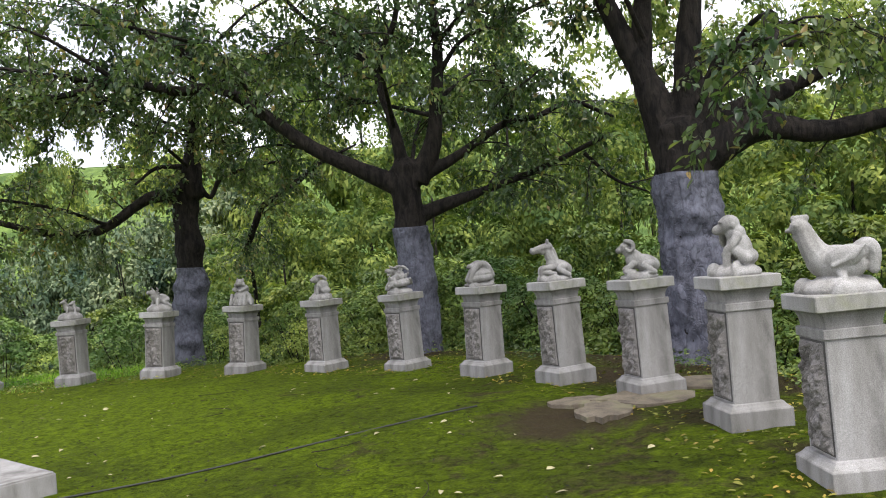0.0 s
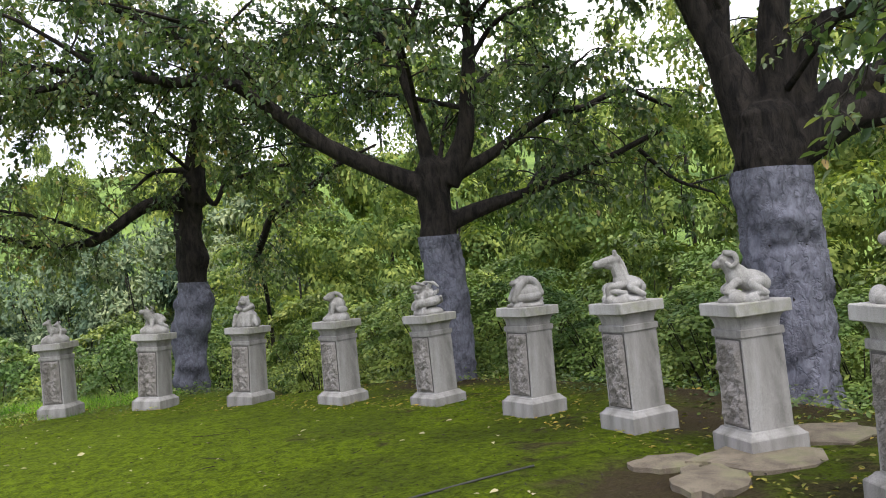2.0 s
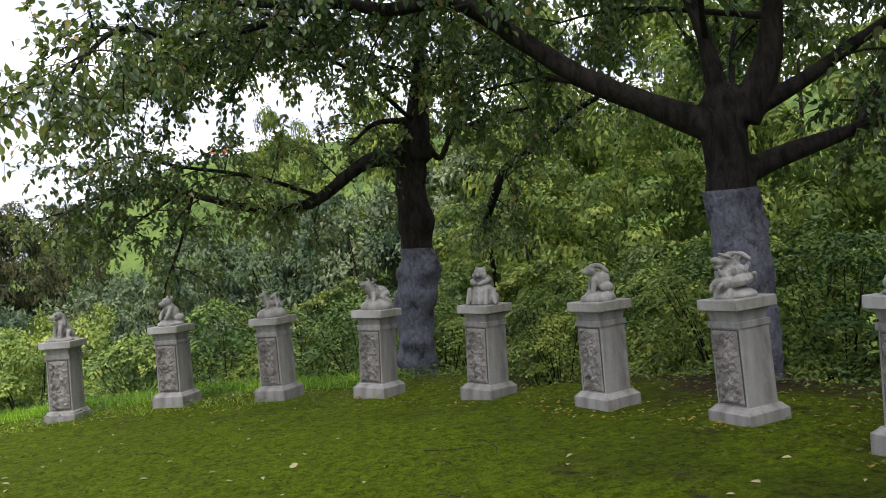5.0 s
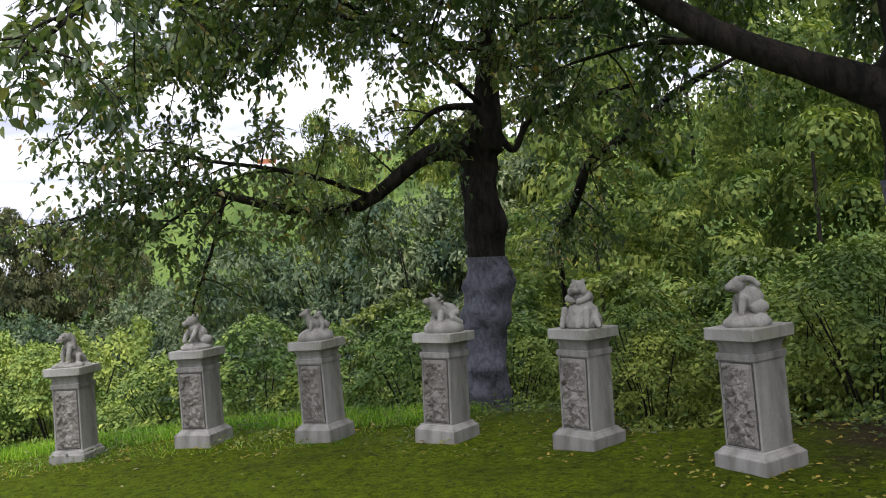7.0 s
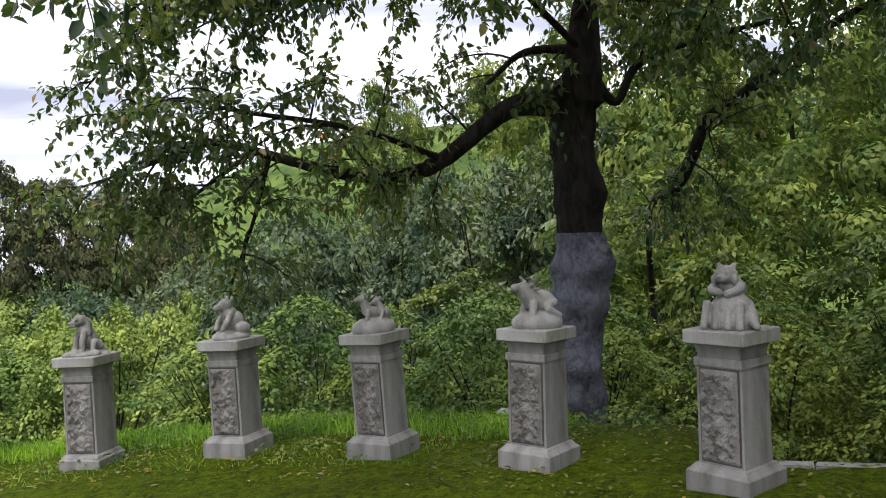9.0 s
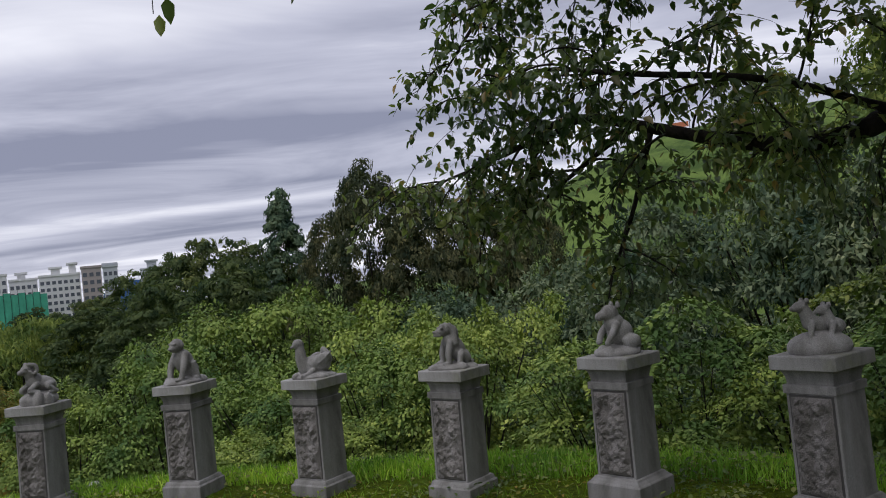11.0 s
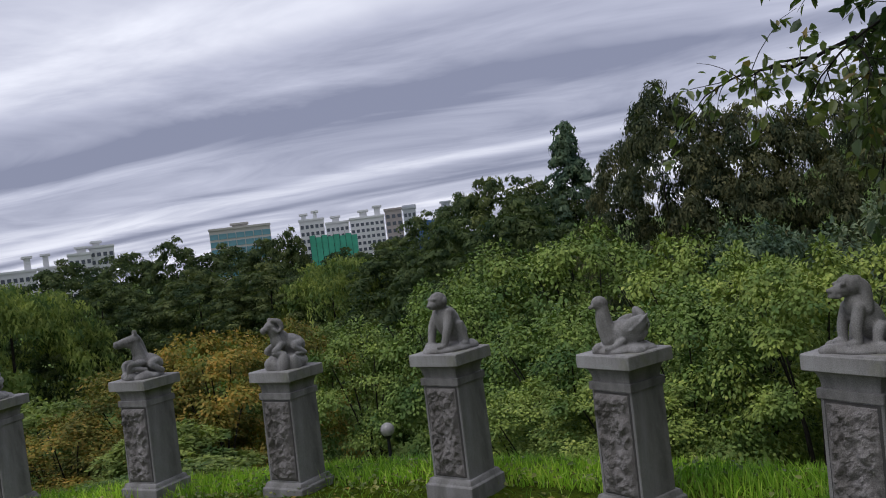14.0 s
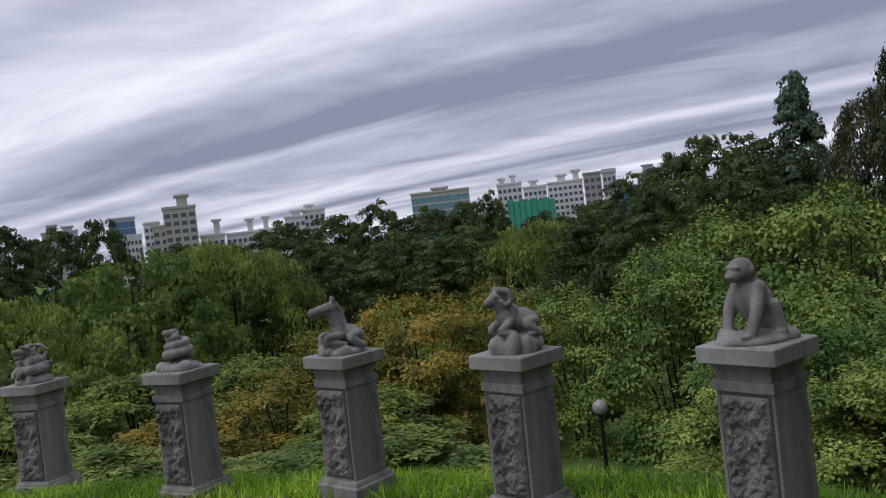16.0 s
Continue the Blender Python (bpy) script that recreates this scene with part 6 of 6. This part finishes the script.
def fieldstone(x, y, a, b, h, turn, seed):
    rng = np.random.default_rng(seed)
    bm = bmesh.new()
    n = 19
    rim = [(a * (1 + rng.uniform(-0.3, 0.12)) * math.cos(q), b * (1 + rng.uniform(-0.3, 0.12)) * math.sin(q)) for q in np.linspace(0, 2 * math.pi, n, endpoint=False)]
    lo = [bm.verts.new((p, q, -0.08)) for p, q in rim]
    hi = [bm.verts.new((p, q, h * rng.uniform(0.8, 1.1))) for p, q in rim]
    top = [bm.verts.new((p * 0.85, q * 0.85, h * rng.uniform(1.0, 1.25))) for p, q in rim]
    for i in range(n):
        j = (i + 1) % n
        bm.faces.new((lo[i], lo[j], hi[j], hi[i])); bm.faces.new((hi[i], hi[j], top[j], top[i]))
    bm.faces.new(top)
    me = bpy.data.meshes.new("flat_stone")
    bm.to_mesh(me); bm.free()
    me.materials.append(SLATE)
    ob = new("flat_stone", me)
    ob.matrix_basis = pose(x, y, gz(x, y), 0, 0, turn)
    tagged(ob, "flat weathered fieldstone slab half sunk in moss", "stone", "flat stones")


for k, (x, y, a, b, h, turn) in enumerate(((1.45, 6.75, 0.42, 0.36, 0.035, 20), (1.05, 6.35, 0.34, 0.2, 0.04, 70), (2.05, 7.15, 0.4, 0.3, 0.03, 10), (0.95, 6.85, 0.25, 0.18, 0.03, 0))):
    fieldstone(x, y, a, b, h, turn, 400 + k)


def globe_lamp(x, y, z, r, label):
    g = gz(x, y)
    ob = thing("globe_lamp", Matrix.Translation((x, y, g)), label, "garden lamp", "globe lamps")
    v, f = tube_arrays([(0, 0, -0.2), (0, 0, 0.2), (0, 0, z - g - r * 1.05)], [0.05, 0.045, 0.04], 10)
    post = add_part("post", raw_mesh("post", v, f, True), IRON, ob, "black iron post")
    v, f = tube_arrays([(0, 0, z - g - r * 1.2), (0, 0, z - g - r * 0.95), (0, 0, z - g - r * 0.72)], [r * 0.4, r * 0.55, r * 0.66], 16)
    add_part("collar", raw_mesh("collar", v, f, True), IRON, post, "black cup holding the globe")
    bm = bmesh.new()
    bmesh.ops.create_uvsphere(bm, u_segments=28, v_segments=18, radius=r, matrix=Matrix.Translation((0, 0, z - g)))
    for q in bm.faces:
        q.smooth = True
    part("globe", bm, GLOBE, ob, "milky glass globe")


globe_lamp(-23.62, 14.6, -2.6, 0.165, "round milky globe lamp on a black post in the hollow")
globe_lamp(-5.58, 15.62, -0.46, 0.11, "round milky globe lamp on a short black post among shrubs")


def low_kerb():
    ob = thing("path_kerb", pose(0.0, 14.0, 0, 0, 0, 0), "pale stone kerb of a path below the trees", "kerb", kind="structure")
    for k in range(5):
        x0 = -2.85 + k * 0.46
        part("kerb_stone", box_bm(x0, x0 + 0.45, -1.05, -0.92, -0.5, -0.15, 0.01), KERB_STONE, ob)


low_kerb()


# ---- the town beyond the wood ----
def block(name, az, d, w, depth, top, wall, pane, cols, rows, label, bottom=-12.0, turn=None, win=(0.62, 0.5), crown=None, roof_boxes=()):
    x, y = polar(-6.95, 9.05, az - 0.35, d)
    ob = thing(name, pose(x, y, bottom, 0, 0, az if turn is None else turn), label, "building", "town buildings")
    h = top - bottom
    part("wall", box_bm(-w / 2, w / 2, 0, depth, 0, h, 0.15), wall, ob)
    part("parapet", box_bm(-w / 2 - 0.3, w / 2 + 0.3, -0.3, depth + 0.3, h, h + 0.9, 0.1), wall, ob)
    see = min(h - 1.0, rows * 3.0)
    bw, bh = w / cols, see / rows
    me = bpy.data.meshes.new("window")
    bm = box_bm(-bw * win[0] / 2, bw * win[0] / 2, -0.12, 0.1, -bh * win[1] / 2, bh * win[1] / 2)
    bm.to_mesh(me); bm.free()
    me.materials.append(pane)
    for i in range(cols):
        for j in range(rows):
            o = new("window", me)
            o.parent = ob
            o.matrix_basis = Matrix.Translation((-w / 2 + bw * (i + 0.5), 0, h - 1.0 - bh * (j + 0.5)))
    for x0, x1, z1 in roof_boxes:
        house = part("roof_house", box_bm(x0 * w, x1 * w, depth * 0.2, depth * 0.7, h, h + z1, 0.1), wall, ob)
        part("roof_cap", box_bm(x0 * w - 0.8, x1 * w + 0.8, depth * 0.2 - 0.8, depth * 0.7 + 0.8, h + z1, h + z1 + 0.8, 0.1), wall, house)
    return ob


def el(deg, d):
    return 1.6 + d * math.tan(radians(deg))


D = 330.0


def town():
    def span(a, b, d=D):
        return (a + b) / 2, abs(a - b) * math.pi / 180 * d
    for name, a, b, e, d, wall, pane, cols, rows, label, kw in (
        ("slab_block", 107.6, 105.5, 2.6, 360, GREY_WALL, DARK_PANE, 6, 4, "low grey apartment slab beyond the trees", dict(roof_boxes=((-0.3, -0.1, 3), (0.1, 0.35, 2)))),
        ("glass_office", 103.6, 102.0, 3.1, 380, GREY_WALL, BLUE_PANE, 4, 8, "blue glass office tower", dict(win=(0.94, 0.86))),
        ("apartment_block", 103.4, 101.7, 1.9, 350, WHITE_WALL, DARK_PANE, 7, 6, "white apartment slab with rows of dark windows", {}),
        ("apartment_block", 101.5, 100.5, 2.6, 345, WHITE_WALL, DARK_PANE, 3, 10, "narrow white apartment tower", {}),
        ("apartment_tower", 100.2, 98.1, 3.45, 300, BEIGE_WALL, DARK_PANE, 4, 11, "beige apartment tower with stepped crown", dict(roof_boxes=((-0.05, 0.28, 4.2),), win=(0.66, 0.5))),
        ("apartment_tower", 101.0, 100.0, 2.3, 302, BEIGE_WALL, DARK_PANE, 2, 9, "beige side wing of the apartment tower", {}),
        ("apartment_block", 98.0, 96.4, 1.35, 310, WHITE_WALL, DARK_PANE, 4, 7, "white apartment slab with dark window bays", dict(roof_boxes=((0.1, 0.35, 5.5),))),
        ("apartment_block", 96.3, 94.2, 1.3, 325, WHITE_WALL, DARK_PANE, 6, 6, "long white apartment slab with stair towers", dict(roof_boxes=((0.2, 0.38, 5.0),))),
        ("apartment_block", 94.1, 92.4, 1.35, 330, WHITE_WALL, DARK_PANE, 5, 6, "white apartment slab with stair tower", dict(roof_boxes=((-0.3, -0.1, 5.0), (0.15, 0.3, 2.0)))),
        ("apartment_block", 92.3, 90.9, 2.0, 320, WHITE_WALL, DARK_PANE, 4, 8, "white stepped apartment block", dict(roof_boxes=((-0.1, 0.3, 2.4),))),
        ("apartment_block", 91.0, 89.5, 2.35, 326, WHITE_WALL, DARK_PANE, 4, 9, "white stepped apartment block with balconies", dict(roof_boxes=((-0.35, -0.05, 2.0),))),
        ("glass_office", 83.4, 79.3, 2.6, 330, BEIGE_WALL, TEAL_PANE, 7, 6, "office block with teal glass bands and pale frame", dict(win=(0.92, 0.7), roof_boxes=((-0.12, 0.12, 1.6),))),
        ("apartment_block", 77.3, 75.6, 2.55, 345, WHITE_WALL, DARK_PANE, 5, 9, "white apartment block with roof towers", dict(roof_boxes=((-0.4, -0.2, 2.6), (0.1, 0.25, 3.4)))),
        ("apartment_block", 75.5, 73.9, 2.15, 345, WHITE_WALL, DARK_PANE, 5, 9, "white apartment block with roof towers", dict(roof_boxes=((-0.2, 0.1, 2.6),))),
        ("apartment_block", 73.8, 71.4, 2.25, 340, WHITE_WALL, DARK_PANE, 7, 10, "white apartment block with many small windows", dict(roof_boxes=((-0.2, 0.02, 3.0), (0.25, 0.42, 4.2)))),
        ("apartment_tower", 71.3, 70.1, 2.6, 338, BROWN_WALL, DARK_PANE, 3, 9, "taupe apartment tower with small windows", {}),
        ("apartment_tower", 70.0, 69.1, 2.55, 338, GREY_WALL, DARK_PANE, 3, 9, "grey apartment tower with glazed side", dict(roof_boxes=((-0.4, 0.4, 1.0),))),
        ("distant_tower", 67.7, 66.3, 2.15, 420, GREY_WALL, DARK_PANE, 3, 6, "far grey tower with a lattice crown", dict(roof_boxes=((-0.2, 0.25, 4.0),))),
        ("apartment_block", 113.0, 109.5, 1.8, 350, WHITE_WALL, DARK_PANE, 9, 6, "pale apartment slab behind trees", {}),
    ):
        az, w = span(a, b, d)
        block(name, az, d, w, 12.0, el(e, d), wall, pane, cols, rows, label, **kw)
    az, w = span(76.3, 73.1)
    x, y = polar(-6.9, 9.0, az, D - 12)
    ob = thing("scaffolded_building", pose(x, y, -12, 0, 0, az), "building wrapped in green scaffold netting", "building", "town buildings")
    part("core", box_bm(-w / 2 + 0.4, w / 2 - 0.4, 0.4, 9, 0, el(1.25, D - 12) + 12, 0.1), GREY_WALL, ob)
    n = 8
    for k in range(n):
        a, b = -w / 2 + w * k / n, -w / 2 + w * (k + 1) / n
        part("net_panel", box_bm(a + 0.06, b - 0.06, 0, 0.12, 0, el(1.5 - 0.12 * (k % 2) - 0.02 * k, D - 12) + 12), NET_GREEN, ob)
        part("scaffold_pole", box_bm(a - 0.06, a + 0.06, -0.15, 0, 0, el(1.6, D - 12) + 12), IRON, ob)
    x, y = polar(-6.9, 9.0, 68.6, 900)
    bm = bmesh.new()
    v = [bm.verts.new(q) for q in ((-40, 0, -20), (40, 0, -20), (26, 0, 24), (8, 0, 27), (-12, 0, 22), (-40, 30, -20), (40, 30, -20), (26, 20, 24), (8, 20, 27), (-12, 20, 22))]
    for i in range(5):
        bm.faces.new((v[i], v[(i + 1) % 5], v[5 + (i + 1) % 5], v[5 + i]))
    bm.faces.new(v[:5][::-1]); bm.faces.new(v[5:])
    ridge = thing("far_ridge", pose(x, y, 0, 0, 0, 68.6), "distant blue mountain ridge", "mountain", kind="structure")
    part("slope", bm, BLUE_FAR, ridge)


town()


def hill_sheet():
    x, y = polar(-2.5, 7.0, 30.2, 92)
    ob = thing("hill_banner", pose(x, y, gz(x, y), 0, 0, 30), "small orange sheet on posts on the hilltop", "banner")
    part("sheet", box_bm(-1.0, 1.0, -0.02, 0.02, 0.2, 0.75, 0.005), ORANGE, ob)
    for s in (-1.1, 1.1):
        part("post", box_bm(s - 0.04, s + 0.04, -0.04, 0.04, -0.3, 0.8), IRON, ob)


hill_sheet()
